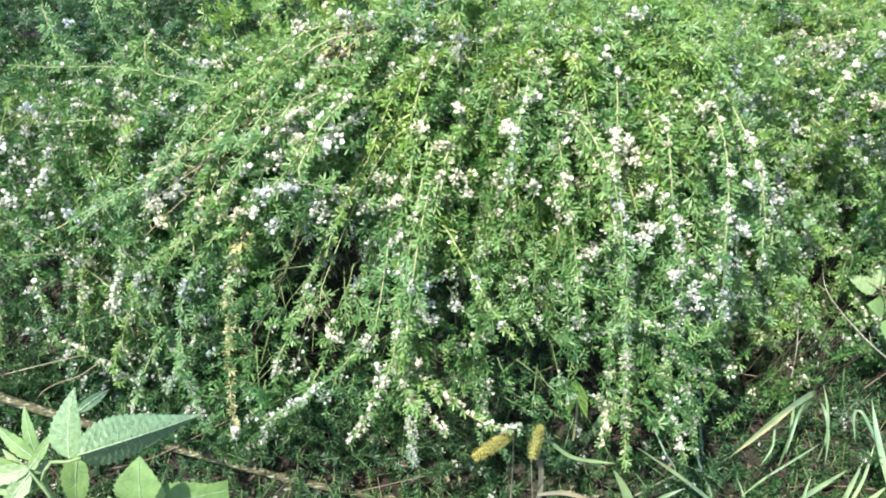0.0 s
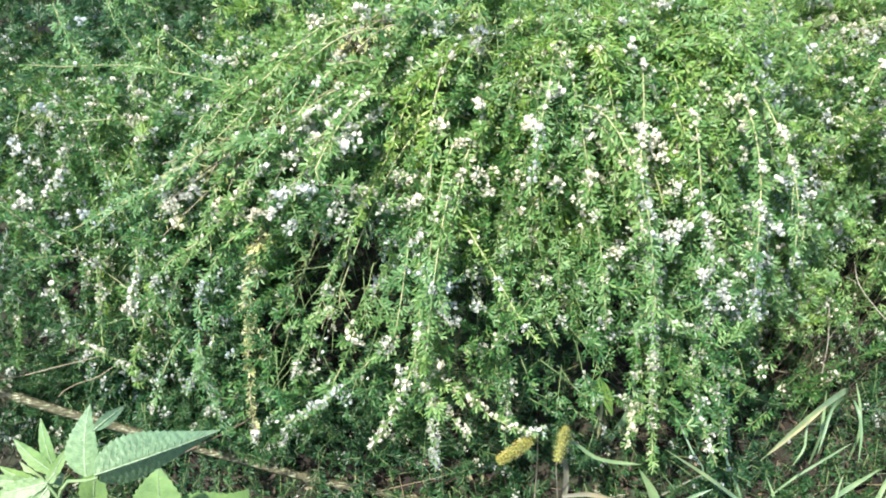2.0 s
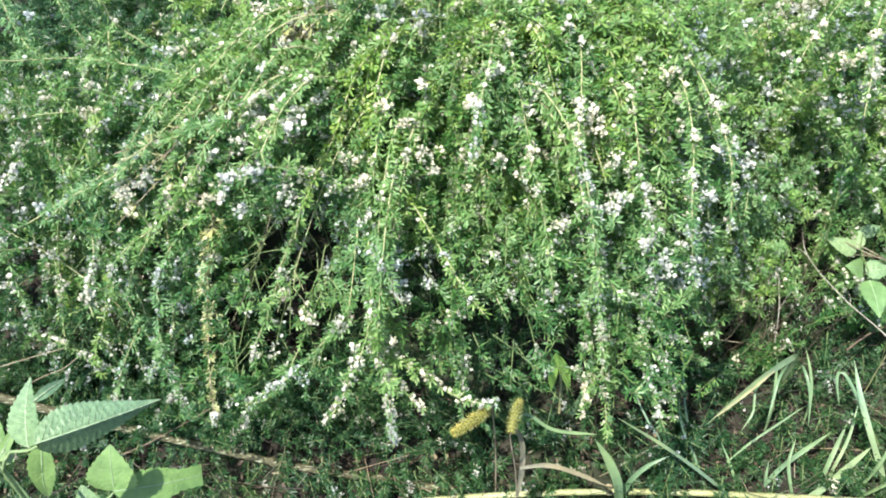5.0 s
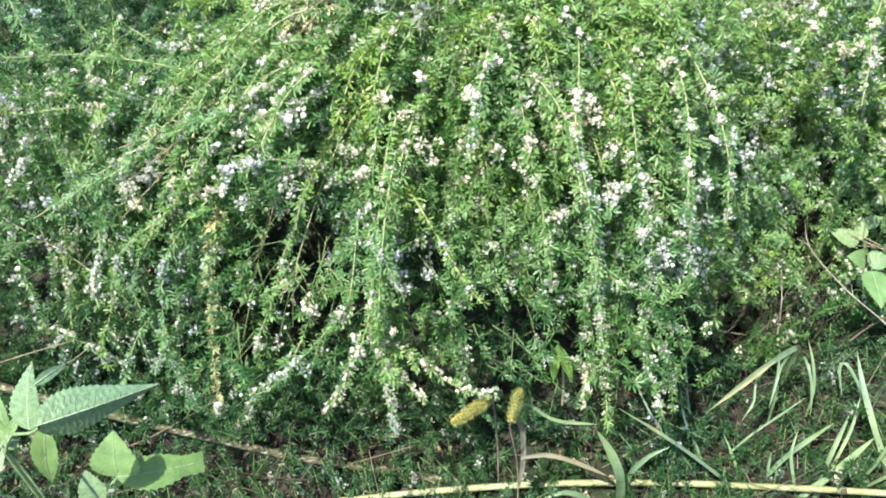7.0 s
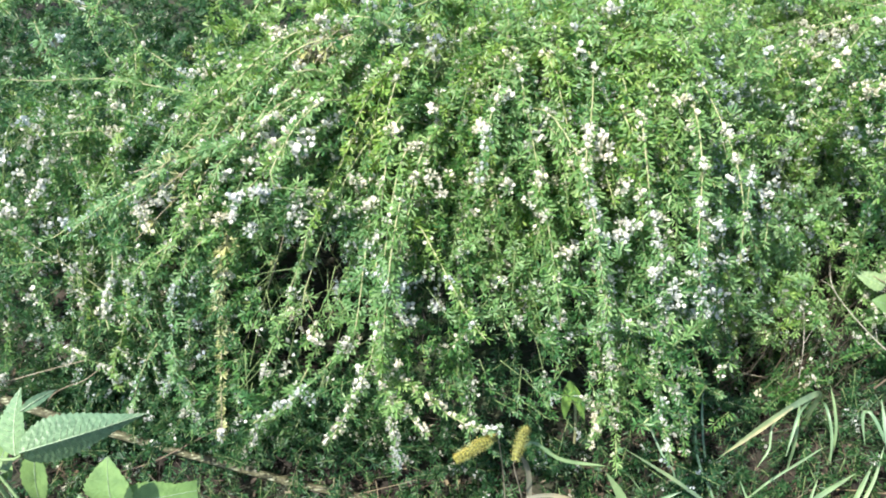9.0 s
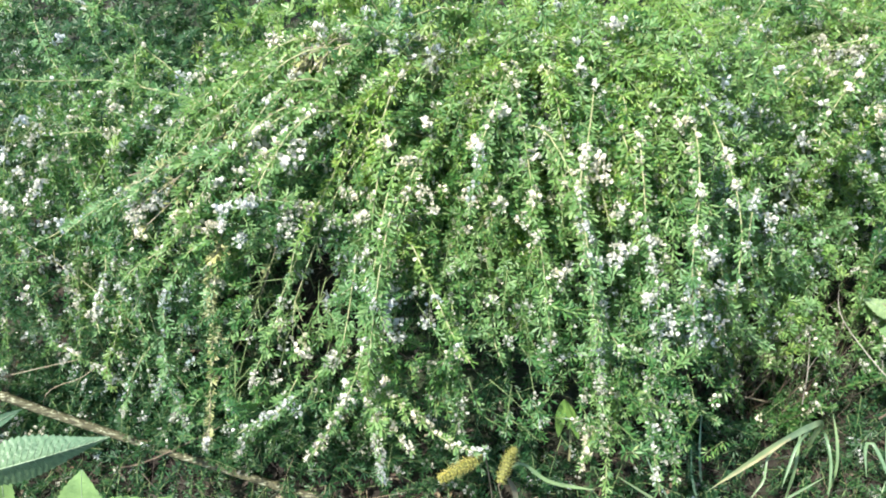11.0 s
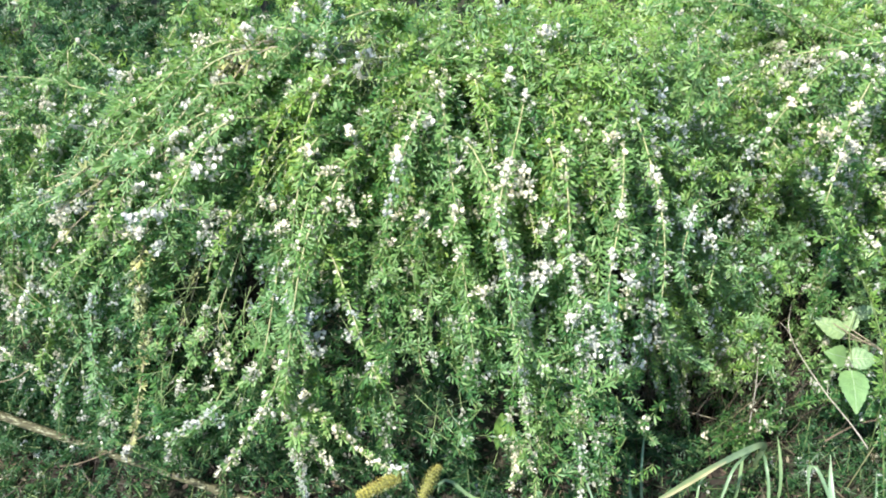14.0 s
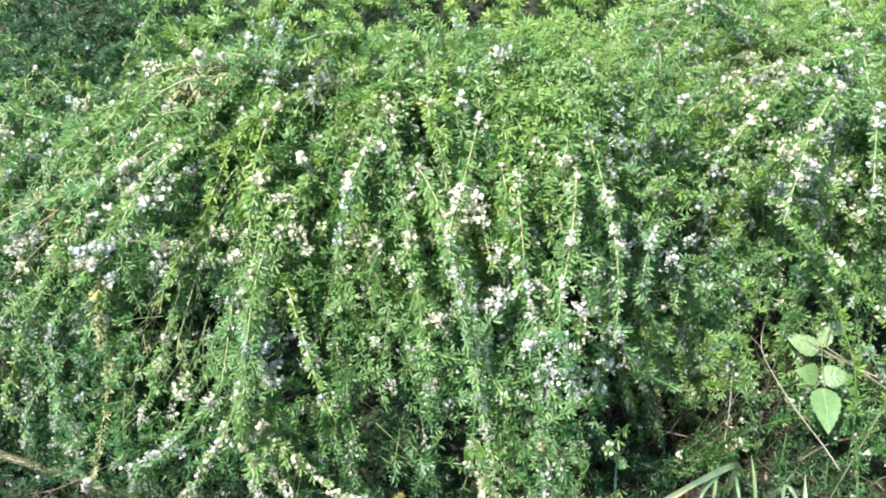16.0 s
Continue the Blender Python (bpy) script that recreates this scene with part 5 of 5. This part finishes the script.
# the tall weed close to the camera
weed = thing("tall_weed", (-0.40, 0.26, float(lie(0, 0.26))), "leafy green weed with large toothed leaves, standing before the bush", "plant")
stalk(weed, "stem", [(-0.40, 0.26, -0.19), (-0.39, 0.27, 0.2), (-0.372, 0.29, 0.52), (-0.362, 0.297, 0.655)], 0.0045, 0.0024, WEED_STEM)
stalk(weed, "leaf_stalk", [(-0.362, 0.297, 0.655), (-0.345, 0.300, 0.685), (-0.329, 0.303, 0.682), (-0.300, 0.293, 0.711)], 0.0018, 0.0014, WEED_STEM)
broad_leaf(weed, (-0.306, 0.296, 0.708), (-0.214, 0.362, 0.672), 0.042, (-0.05, -0.75, 0.62), BROAD, teeth=20, fold=-0.72, shape=0.74, point=0.7, arch=0.05, label="large pale green toothed leaf with a sharp tip")
broad_leaf(weed, (-0.330, 0.306, 0.684), (-0.330, 0.361, 0.722), 0.042, (-0.35, -0.75, 0.55), BROAD, teeth=12, shape=0.7, point=0.45)
broad_leaf(weed, (-0.314, 0.335, 0.722), (-0.303, 0.375, 0.700), 0.011, (0.2, -0.5, 0.8), BROAD, teeth=7, point=0.5)
broad_leaf(weed, (-0.360, 0.345, 0.615), (-0.389, 0.325, 0.519), 0.030, (0.1, -0.8, 0.6), PALE_LEAF, teeth=9)
broad_leaf(weed, (-0.430, 0.365, 0.569), (-0.445, 0.408, 0.609), 0.015, (0.1, -0.7, 0.6), PALE_LEAF, teeth=6)
broad_leaf(weed, (-0.430, 0.363, 0.569), (-0.477, 0.391, 0.593), 0.018, (0.0, -0.6, 0.8), PALE_LEAF, teeth=6)
broad_leaf(weed, (-0.432, 0.356, 0.567), (-0.412, 0.385, 0.589), 0.012, (0.1, -0.7, 0.6), PALE_LEAF, teeth=5)
broad_leaf(weed, (-0.436, 0.354, 0.565), (-0.494, 0.339, 0.560), 0.021, (0.0, -0.5, 0.85), BROAD, teeth=7)
broad_leaf(weed, (-0.436, 0.351, 0.560), (-0.459, 0.312, 0.542), 0.022, (0.1, -0.6, 0.8), BROAD, teeth=7)
stalk(weed, "side_stem", [(-0.385, 0.275, 0.38), (-0.405, 0.323, 0.506), (-0.439, 0.356, 0.562)], 0.0028, 0.0018, WEED_STEM)
for k in range(9):
    a = 2.4 * k
    o = np.array([math.cos(a) * 0.05 - 0.035, math.sin(a) * 0.022 - 0.004, -0.012 * (k % 3)])
    c0 = np.array([-0.439, 0.356, 0.562 - 0.012 * (k % 4)])
    broad_leaf(weed, c0 + o * 0.15, c0 + o + np.array([0, 0.012, 0.012]), 0.012 + 0.003 * (k % 3), (0.1 * math.cos(a), -0.65, 0.75), PALE_LEAF if k % 2 else BROAD, teeth=6)
stalk(weed, "leaf_stalk", [(-0.382, 0.280, 0.36), (-0.377, 0.347, 0.420), (-0.355, 0.373, 0.435)], 0.0016, 0.0012, WEED_STEM)
broad_leaf(weed, (-0.355, 0.373, 0.435), (-0.351, 0.409, 0.489), 0.063, (0.0, -0.75, 0.66), PALE_LEAF, teeth=9, fold=0.08, shape=0.62, label="broad pale green leaf with a short tip")
broad_leaf(weed, (-0.352, 0.369, 0.443), (-0.254, 0.402, 0.415), 0.046, (0.2, -0.72, 0.66), PALE_LEAF, teeth=11, fold=0.06, shape=0.85, blunt=0.62, label="broad pale green leaf torn off square at its end")
broad_leaf(weed, (-0.377, 0.347, 0.419), (-0.389, 0.373, 0.457), 0.035, (0.1, -0.7, 0.66), BROAD, teeth=7)


# the two foxtails
def foxtail(head, foot, label):
    fx = thing("foxtail_grass", foot, label, "grass", "foxtails")
    head = glide(np.array(head), 0.003)
    stem = [np.array(foot) - np.array([0, 0, 0.01]), np.array(foot) * 0.5 + head[0] * 0.5 + np.array([0.006, 0.01, 0.0]), head[0] - (head[1] - head[0]) * 3, head[0]]
    stalk(fx, "stem", stem, 0.0016, 0.0009, DRY_STEM, sides=6)
    pick = np.random.default_rng(int(abs(head[0][0]) * 1000))
    n = len(head)
    t = unit(np.gradient(head, axis=0))
    pos, d, s = [], [], []
    bpos, bd = [], []
    for i in range(n):
        u = i / (n - 1)
        r = 0.0085 * math.sin(math.pi * min(0.97, 0.12 + 0.82 * u)) ** 0.5
        if i % 2:
            continue
        for k in range(11):
            turn = (k + 0.5 * ((i // 2) % 2)) * 2 * math.pi / 11 + pick.normal() * 0.06
            across = unit(np.cross(t[i], np.array([0.3, 0.5, 0.81])))
            o = across * math.cos(turn) + np.cross(t[i], across) * math.sin(turn)
            pos.append(head[i] + o * r * 0.45)
            d.append(unit(o * 0.9 + t[i]))
            s.append(pick.uniform(0.0056, 0.0068))
            for _ in range(4):
                bpos.append(head[i] + o * r + pick.normal(size=3) * 0.0006)
                bd.append(unit(o + t[i] * pick.uniform(0.4, 1.0) + pick.normal(size=3) * 0.22) * pick.uniform(0.005, 0.009))
    pos, d, s = np.array(pos), np.array(d), np.array(s)[:, None]
    side = unit(np.cross(d, np.array([0.3, 0.5, 0.81])))
    grain = np.array([(0, 0, 0), (0.5, 0.28, 0), (0.5, 0, 0.28), (0.5, -0.28, 0), (0.5, 0, -0.28), (1, 0, 0)])
    grain_f = np.array([(0, 2, 1), (0, 3, 2), (0, 4, 3), (0, 1, 4), (5, 1, 2), (5, 2, 3), (5, 3, 4), (5, 4, 1)])
    core = 0.0064 * np.sin(np.pi * np.minimum(0.97, 0.10 + 0.84 * np.linspace(0, 1, n))) ** 0.5
    part("seed_core", *tube(head, core, 0, 8), SEED_CORE, fx)
    hd = part("seed_head", *stack(grain, grain_f, pos, d * s, side * s, np.cross(d, side) * s), SEED, fx, "yellow-green bristly seed head")
    bpos, bd = np.array(bpos), np.array(bd)
    side = unit(np.cross(bd, np.array([0.3, 0.5, 0.81]))) * 0.00028
    hair = np.array([(0, 1, 0), (0, -0.5, 0.8), (0, -0.5, -0.8), (1, 0, 0)])
    part("bristle", *stack(hair, np.array([(0, 1, 3), (1, 2, 3), (2, 0, 3)]), bpos, bd, side, np.cross(unit(bd), side)), BRISTLE, hd, "golden bristles", kind="stuff")
    return fx


foxtail([(0.118, 0.612, 0.196), (0.105, 0.598, 0.207), (0.085, 0.578, 0.216), (0.060, 0.556, 0.224)], (0.125, 0.615, -0.165), "nodding foxtail with a bent yellow-green seed head")
fox = foxtail([(0.152, 0.568, 0.200), (0.156, 0.585, 0.204), (0.163, 0.607, 0.202), (0.169, 0.628, 0.193)], (0.160, 0.560, -0.165), "foxtail with a yellow-green seed head on a dry sheath")
blade(fox, 0.009, (0.163, 0.560, -0.02), (0.172, 0.575, 0.06), (0.171, 0.590, 0.13), (0.156, 0.585, 0.20), mat=STRAW, name="sheath", label="dry straw-coloured sheath")
blade(fox, 0.008, (0.168, 0.570, 0.070), (0.217, 0.575, 0.068), (0.274, 0.567, 0.045), (0.318, 0.557, 0.02), mat=STRAW, name="dry_blade", label="withered curled straw blade")
blade(fox, 0.006, (0.165, 0.62, 0.15), (0.183, 0.630, 0.149), (0.227, 0.615, 0.119), (0.302, 0.615, 0.099))

# grass at the foot of the bush
tuft = thing("grass_tuft", (0.592, 0.68, float(lie(0, 0.68))), "green grass tuft with long narrow bent blades", "grass", "grass tufts")
blade(tuft, 0.0046, (0.525, 0.60, -0.18), (0.519, 0.66, -0.13), (0.507, 0.765, -0.06), (0.513, 0.86, 0.0), label="thin upright blue-green blade")
blade(tuft, 0.0044, (0.545, 0.60, -0.18), (0.515, 0.66, -0.10), (0.486, 0.71, -0.04), (0.478, 0.76, 0.04))
blade(tuft, 0.0060, (0.605, 0.596, -0.18), (0.53, 0.60, -0.07), (0.43, 0.61, 0.05), (0.332, 0.615, 0.155), mat=BRIGHT_GRASS, label="long straight blade leaning out of the tuft")
blade(tuft, 0.0040, (0.60, 0.60, -0.18), (0.54, 0.615, -0.10), (0.47, 0.63, -0.03), (0.42, 0.64, 0.02), mat=BRIGHT_GRASS)
blade(tuft, 0.0050, (0.603, 0.592, -0.18), (0.590, 0.62, -0.13), (0.573, 0.657, -0.09), (0.562, 0.68, -0.07))
blade(tuft, 0.0042, (0.573, 0.655, -0.10), (0.61, 0.675, -0.07), (0.644, 0.689, -0.045), (0.706, 0.713, 0.0), label="thin bent blue-green blade")
blade(tuft, 0.0060, (0.635, 0.596, -0.18), (0.640, 0.61, -0.15), (0.646, 0.635, -0.12), (0.652, 0.655, -0.10))
blade(tuft, 0.0050, (0.62, 0.60, -0.18), (0.58, 0.58, -0.13), (0.53, 0.565, -0.11), (0.49, 0.56, -0.12))
blade(tuft, 0.0034, (0.44, 0.66, -0.10), (0.437, 0.672, -0.03), (0.415, 0.692, 0.0), (0.376, 0.774, 0.05), mat=BRIGHT_GRASS)
blade(tuft, 0.0030, (0.33, 0.645, -0.13), (0.358, 0.641, -0.085), (0.42, 0.665, -0.06), (0.473, 0.682, -0.045), mat=STRAW)
blade(tuft, 0.0036, (0.40, 0.62, -0.18), (0.385, 0.63, -0.09), (0.372, 0.615, 0.0), (0.345, 0.63, 0.04))
reed = thing("broad_grass", (0.72, 0.82, float(lie(0, 0.82))), "bright green grass with a folded yellow-edged blade", "grass")
blade(reed, 0.0105, (0.720, 0.82, -0.18), (0.715, 0.815, -0.05), (0.700, 0.79, 0.055), (0.60, 0.70, 0.135), (0.52, 0.625, 0.185), (0.458, 0.566, 0.216), label="long bright blade with a yellowed edge", fold=0.2, tip=0.55, root=0.25, mat=BRIGHT_GRASS)
blade(reed, 0.0042, (0.62, 0.711, 0.133), (0.558, 0.653, 0.168), (0.51, 0.610, 0.196), (0.468, 0.572, 0.222), mat=PALE_STRAW, fold=0.2, label="straw-yellow blade")
blade(reed, 0.0036, (0.60, 0.70, 0.13), (0.575, 0.668, 0.135), (0.571, 0.643, 0.115), (0.547, 0.614, 0.10))
blade(reed, 0.0046, (0.68, 0.77, 0.07), (0.64, 0.72, 0.10), (0.623, 0.684, 0.08), (0.612, 0.657, 0.06))
blade(reed, 0.0050, (0.71, 0.80, 0.02), (0.695, 0.75, 0.08), (0.700, 0.706, 0.06), (0.70, 0.668, 0.01))
side = thing("grass_tuft", (0.80, 0.60, float(lie(0, 0.6))), "coarse green grass tuft with broad arching blades", "grass", "grass tufts")
S = (0.80, 0.60, -0.18)
blade(side, 0.0115, (0.875, 0.60, -0.18), (0.858, 0.625, -0.11), (0.832, 0.672, -0.045), (0.818, 0.735, 0.0), (0.822, 0.80, 0.02), fold=0.25, root=0.9, mat=BRIGHT_GRASS, label="broad pale blade")
blade(side, 0.0060, (0.845, 0.69, -0.07), (0.822, 0.73, -0.02), (0.795, 0.775, 0.018), (0.787, 0.775, 0.0), (0.790, 0.735, -0.035))
blade(side, 0.0125, (0.676, 0.565, -0.18), (0.70, 0.582, -0.135), (0.748, 0.605, -0.10), (0.843, 0.668, -0.072), label="wide blue-green blade", fold=0.12, mat=BRIGHT_GRASS)
blade(side, 0.0090, (0.72, 0.575, -0.18), (0.735, 0.60, -0.13), (0.752, 0.635, -0.09), (0.795, 0.70, -0.035), fold=0.3)
blade(side, 0.0062, (0.735, 0.585, -0.18), (0.755, 0.62, -0.11), (0.79, 0.67, -0.05), (0.812, 0.72, -0.01), fold=0.3, mat=BRIGHT_GRASS)
blade(side, 0.0090, (0.63, 0.615, -0.17), (0.655, 0.633, -0.135), (0.69, 0.654, -0.10), (0.765, 0.687, -0.05), fold=0.2)
blade(side, 0.0060, (0.70, 0.58, -0.18), (0.685, 0.60, -0.12), (0.680, 0.64, -0.08), (0.70, 0.68, -0.06), fold=0.3)
blade(side, 0.0055, (0.745, 0.74, -0.12), (0.748, 0.76, -0.05), (0.742, 0.79, 0.0), (0.735, 0.825, 0.03), fold=0.3)
blade(side, 0.0055, (0.675, 0.74, -0.14), (0.676, 0.755, -0.06), (0.678, 0.78, -0.02), (0.680, 0.81, 0.02), fold=0.3)
blade(side, 0.0070, S, (0.84, 0.63, -0.04), (0.87, 0.70, 0.03), (0.88, 0.76, 0.05))
blade(side, 0.0070, S, (0.86, 0.60, -0.06), (0.90, 0.64, 0.0), (0.93, 0.68, 0.02))
herb = thing("broad_grass", (0.262, 0.78, float(lie(0, 0.78))), "short pale grass shoot with two bent wide blades", "grass")
blade(herb, 0.005, (0.262, 0.785, -0.19), (0.266, 0.80, -0.08), (0.260, 0.806, 0.02), (0.251, 0.804, 0.070), fold=0.3, mat=STEM_PALE)
blade(herb, 0.019, (0.251, 0.803, 0.071), (0.246, 0.793, 0.045), (0.243, 0.780, 0.015), (0.241, 0.770, -0.010), fold=0.25, tip=0.6, root=0.2, mat=YOUNG)
blade(herb, 0.018, (0.252, 0.802, 0.069), (0.262, 0.793, 0.043), (0.272, 0.780, 0.010), (0.279, 0.770, -0.014), fold=0.25, tip=0.6, root=0.2, mat=YOUNG)
blade(herb, 0.014, (0.27, 0.785, -0.19), (0.31, 0.79, -0.06), (0.325, 0.82, 0.0), (0.32, 0.86, 0.03), fold=0.3, tip=0.5)
herb2 = thing("broad_grass", (0.36, 0.58, float(lie(0, 0.58))), "short pale grass shoots with wide blades at the bush foot", "grass")
blade(herb2, 0.017, (0.36, 0.58, -0.19), (0.352, 0.59, -0.06), (0.332, 0.613, -0.0), (0.305, 0.632, 0.05), fold=0.3)
blade(herb2, 0.010, (0.36, 0.58, -0.19), (0.37, 0.60, -0.08), (0.40, 0.61, -0.02), (0.44, 0.62, 0.0))
blade(herb2, 0.010, (0.355, 0.58, -0.19), (0.30, 0.56, -0.09), (0.25, 0.56, -0.05), (0.20, 0.55, -0.06))

# fallen stalks
dead = thing("dead_stalk", (-0.34, 0.70, -0.125), "mottled grey-brown dead weed stalk lying on the ground", "stalk")
DEAD_LINE = [(-1.05, 0.79, 0.150), (-0.85, 0.748, 0.074), (-0.727, 0.733, 0.022), (-0.62, 0.724, -0.026), (-0.46, 0.709, -0.088), (-0.31, 0.690, -0.132), (-0.16, 0.668, -0.150), (-0.05, 0.652, -0.158), (0.06, 0.634, -0.162)]
stalk(dead, "stalk", DEAD_LINE, 0.0092, 0.0074, STALK)
for k in (0.18, 0.43, 0.66, 0.85):
    a = glide(np.array(DEAD_LINE), 0.005)
    i = int(k * len(a))
    part("node", *tube(a[i:i + 4], np.array([0.0086, 0.0104, 0.0104, 0.0086]), 0, 8), STALK, dead, "pale swollen node")
cane = thing("fallen_cane", (0.2, 0.60, -0.14), "long pale yellow-green cane lying across the ground", "stalk")
CANE_LINE = [(-0.750, 0.540, -0.150), (-0.450, 0.566, -0.140), (0.030, 0.600, -0.118), (0.364, 0.605, -0.112), (0.680, 0.583, -0.104), (1.000, 0.554, -0.102)]
stalk(cane, "cane", CANE_LINE, 0.0068, 0.0060, CANE)
for k in (0.28, 0.45, 0.62, 0.74, 0.86):
    a = glide(np.array(CANE_LINE), 0.004)
    i = int(k * len(a))
    part("node", *tube(a[i:i + 4], np.array([0.0066, 0.0082, 0.0082, 0.0066]), 0, 8), STALK, cane, "brown ring joint")

# the vine with broad pointed leaves
vine = thing("leafy_vine", (0.90, 1.00, float(lie(0, 1.0))), "small vine with broad pointed green leaves beside dry twigs", "plant")
stalk(vine, "stem", [(0.90, 1.00, -0.16), (0.895, 1.02, 0.05), (0.874, 1.02, 0.135), (0.845, 0.965, 0.155), (0.835, 0.900, 0.165)], 0.0016, 0.0010, STEM, sides=5)
broad_leaf(vine, (0.833, 0.884, 0.163), (0.834, 0.812, 0.142), 0.047, (0.05, -0.45, 0.9), PALE_LEAF, teeth=7, fold=0.05, shape=0.62, label="large pointed pale green leaf")
broad_leaf(vine, (0.829, 0.905, 0.165), (0.786, 0.897, 0.190), 0.036, (0.1, -0.5, 0.85), PALE_LEAF, teeth=6, fold=0.05, shape=0.62)
broad_leaf(vine, (0.836, 0.910, 0.158), (0.884, 0.913, 0.156), 0.038, (0.0, -0.3, 0.95), BROAD, teeth=6, fold=0.05, shape=0.62, label="shaded green leaf")
broad_leaf(vine, (0.845, 0.972, 0.140), (0.788, 0.990, 0.160), 0.034, (0.0, -0.5, 0.85), BROAD, teeth=6, fold=0.1, shape=0.7)
broad_leaf(vine, (0.858, 0.995, 0.120), (0.872, 1.034, 0.145), 0.026, (0.0, -0.6, 0.8), BROAD, teeth=6, fold=0.1, shape=0.7)
broad_leaf(vine, (0.870, 1.02, 0.135), (0.912, 1.035, 0.140), 0.026, (0.0, -0.5, 0.85), BROAD, teeth=6, fold=0.1, shape=0.7)


# dry twigs at the bare place
def twig(label, r, *pts, mat=None):
    foot = np.array(pts[0])
    tw = thing("dry_twig", foot, label, "twig", "dry twigs")
    line = glide(np.array(pts), 0.02)
    part("twig", *tube(line, r, r * 0.6, 6), mat or DRY_STEM, tw)
    for k in (0.35, 0.7):
        i = int(k * len(line))
        d = unit(line[min(i + 1, len(line) - 1)] - line[i]) + np.array([0.4, -0.3, 0.5]) * (1 if k < 0.5 else -0.8)
        part("side_twig", *tube(np.stack([line[i], line[i] + d * 0.015, line[i] + d * 0.032 + np.array([0, 0, -0.004])]), r * 0.6, r * 0.3, 4), mat or DRY_STEM, tw)
    return tw


twig("pale dry straight twig leaning against the stems", 0.0013, (0.838, 0.75, 0.142), (0.823, 0.789, 0.140), (0.790, 0.870, 0.127), (0.753, 0.970, 0.131), (0.772, 1.060, 0.115), mat=PALE_TWIG)
twig("pale bent dry twig among the leaves", 0.0011, (0.705, 0.88, -0.03), (0.708, 0.918, 0.035), (0.712, 0.981, 0.087), (0.730, 1.006, 0.105), mat=PALE_TWIG)
twig("long thin brown dry twig", 0.0017, (1.06, 0.88, 0.09), (0.973, 0.920, 0.114), (0.862, 0.966, 0.141), (0.809, 0.993, 0.157))
twig("long thin brown dry twig", 0.0014, (1.06, 0.865, 0.08), (0.954, 0.916, 0.114), (0.882, 0.960, 0.140), (0.839, 0.990, 0.148))
twig("short forked dry twig over the soil", 0.0013, (0.69, 0.855, -0.08), (0.673, 0.883, -0.050), (0.616, 0.894, -0.040), (0.565, 0.903, -0.035))
twig("dark brown broken twig on the ground", 0.0020, (0.82, 0.83, 0.01), (0.863, 0.850, 0.037), (0.934, 0.871, 0.053), (1.0, 0.89, 0.06), mat=WOOD_STEM)
twig("dark brown broken twig on the ground", 0.0020, (-0.72, 0.72, -0.165), (-0.60, 0.70, -0.08), (-0.50, 0.72, -0.03), (-0.42, 0.75, 0.0), mat=WOOD_STEM)
twig("curled brown dead stem over the bush", 0.0026, (0.52, 1.50, 0.40), (0.510, 1.48, 0.43), (0.497, 1.44, 0.43), (0.484, 1.398, 0.41))
twig("pale brown dry twig arching over the dead stalk", 0.0013, (-1.03, 0.81, -0.02), (-0.953, 0.800, 0.043), (-0.863, 0.790, 0.084), (-0.770, 0.790, 0.120), (-0.679, 0.800, 0.142))
twig("curled grey-brown dry twig behind the dead stalk", 0.0014, (-0.875, 0.80, -0.14), (-0.861, 0.800, -0.065), (-0.809, 0.790, 0.019), (-0.746, 0.780, 0.076), (-0.708, 0.790, 0.083), (-0.662, 0.800, 0.114))
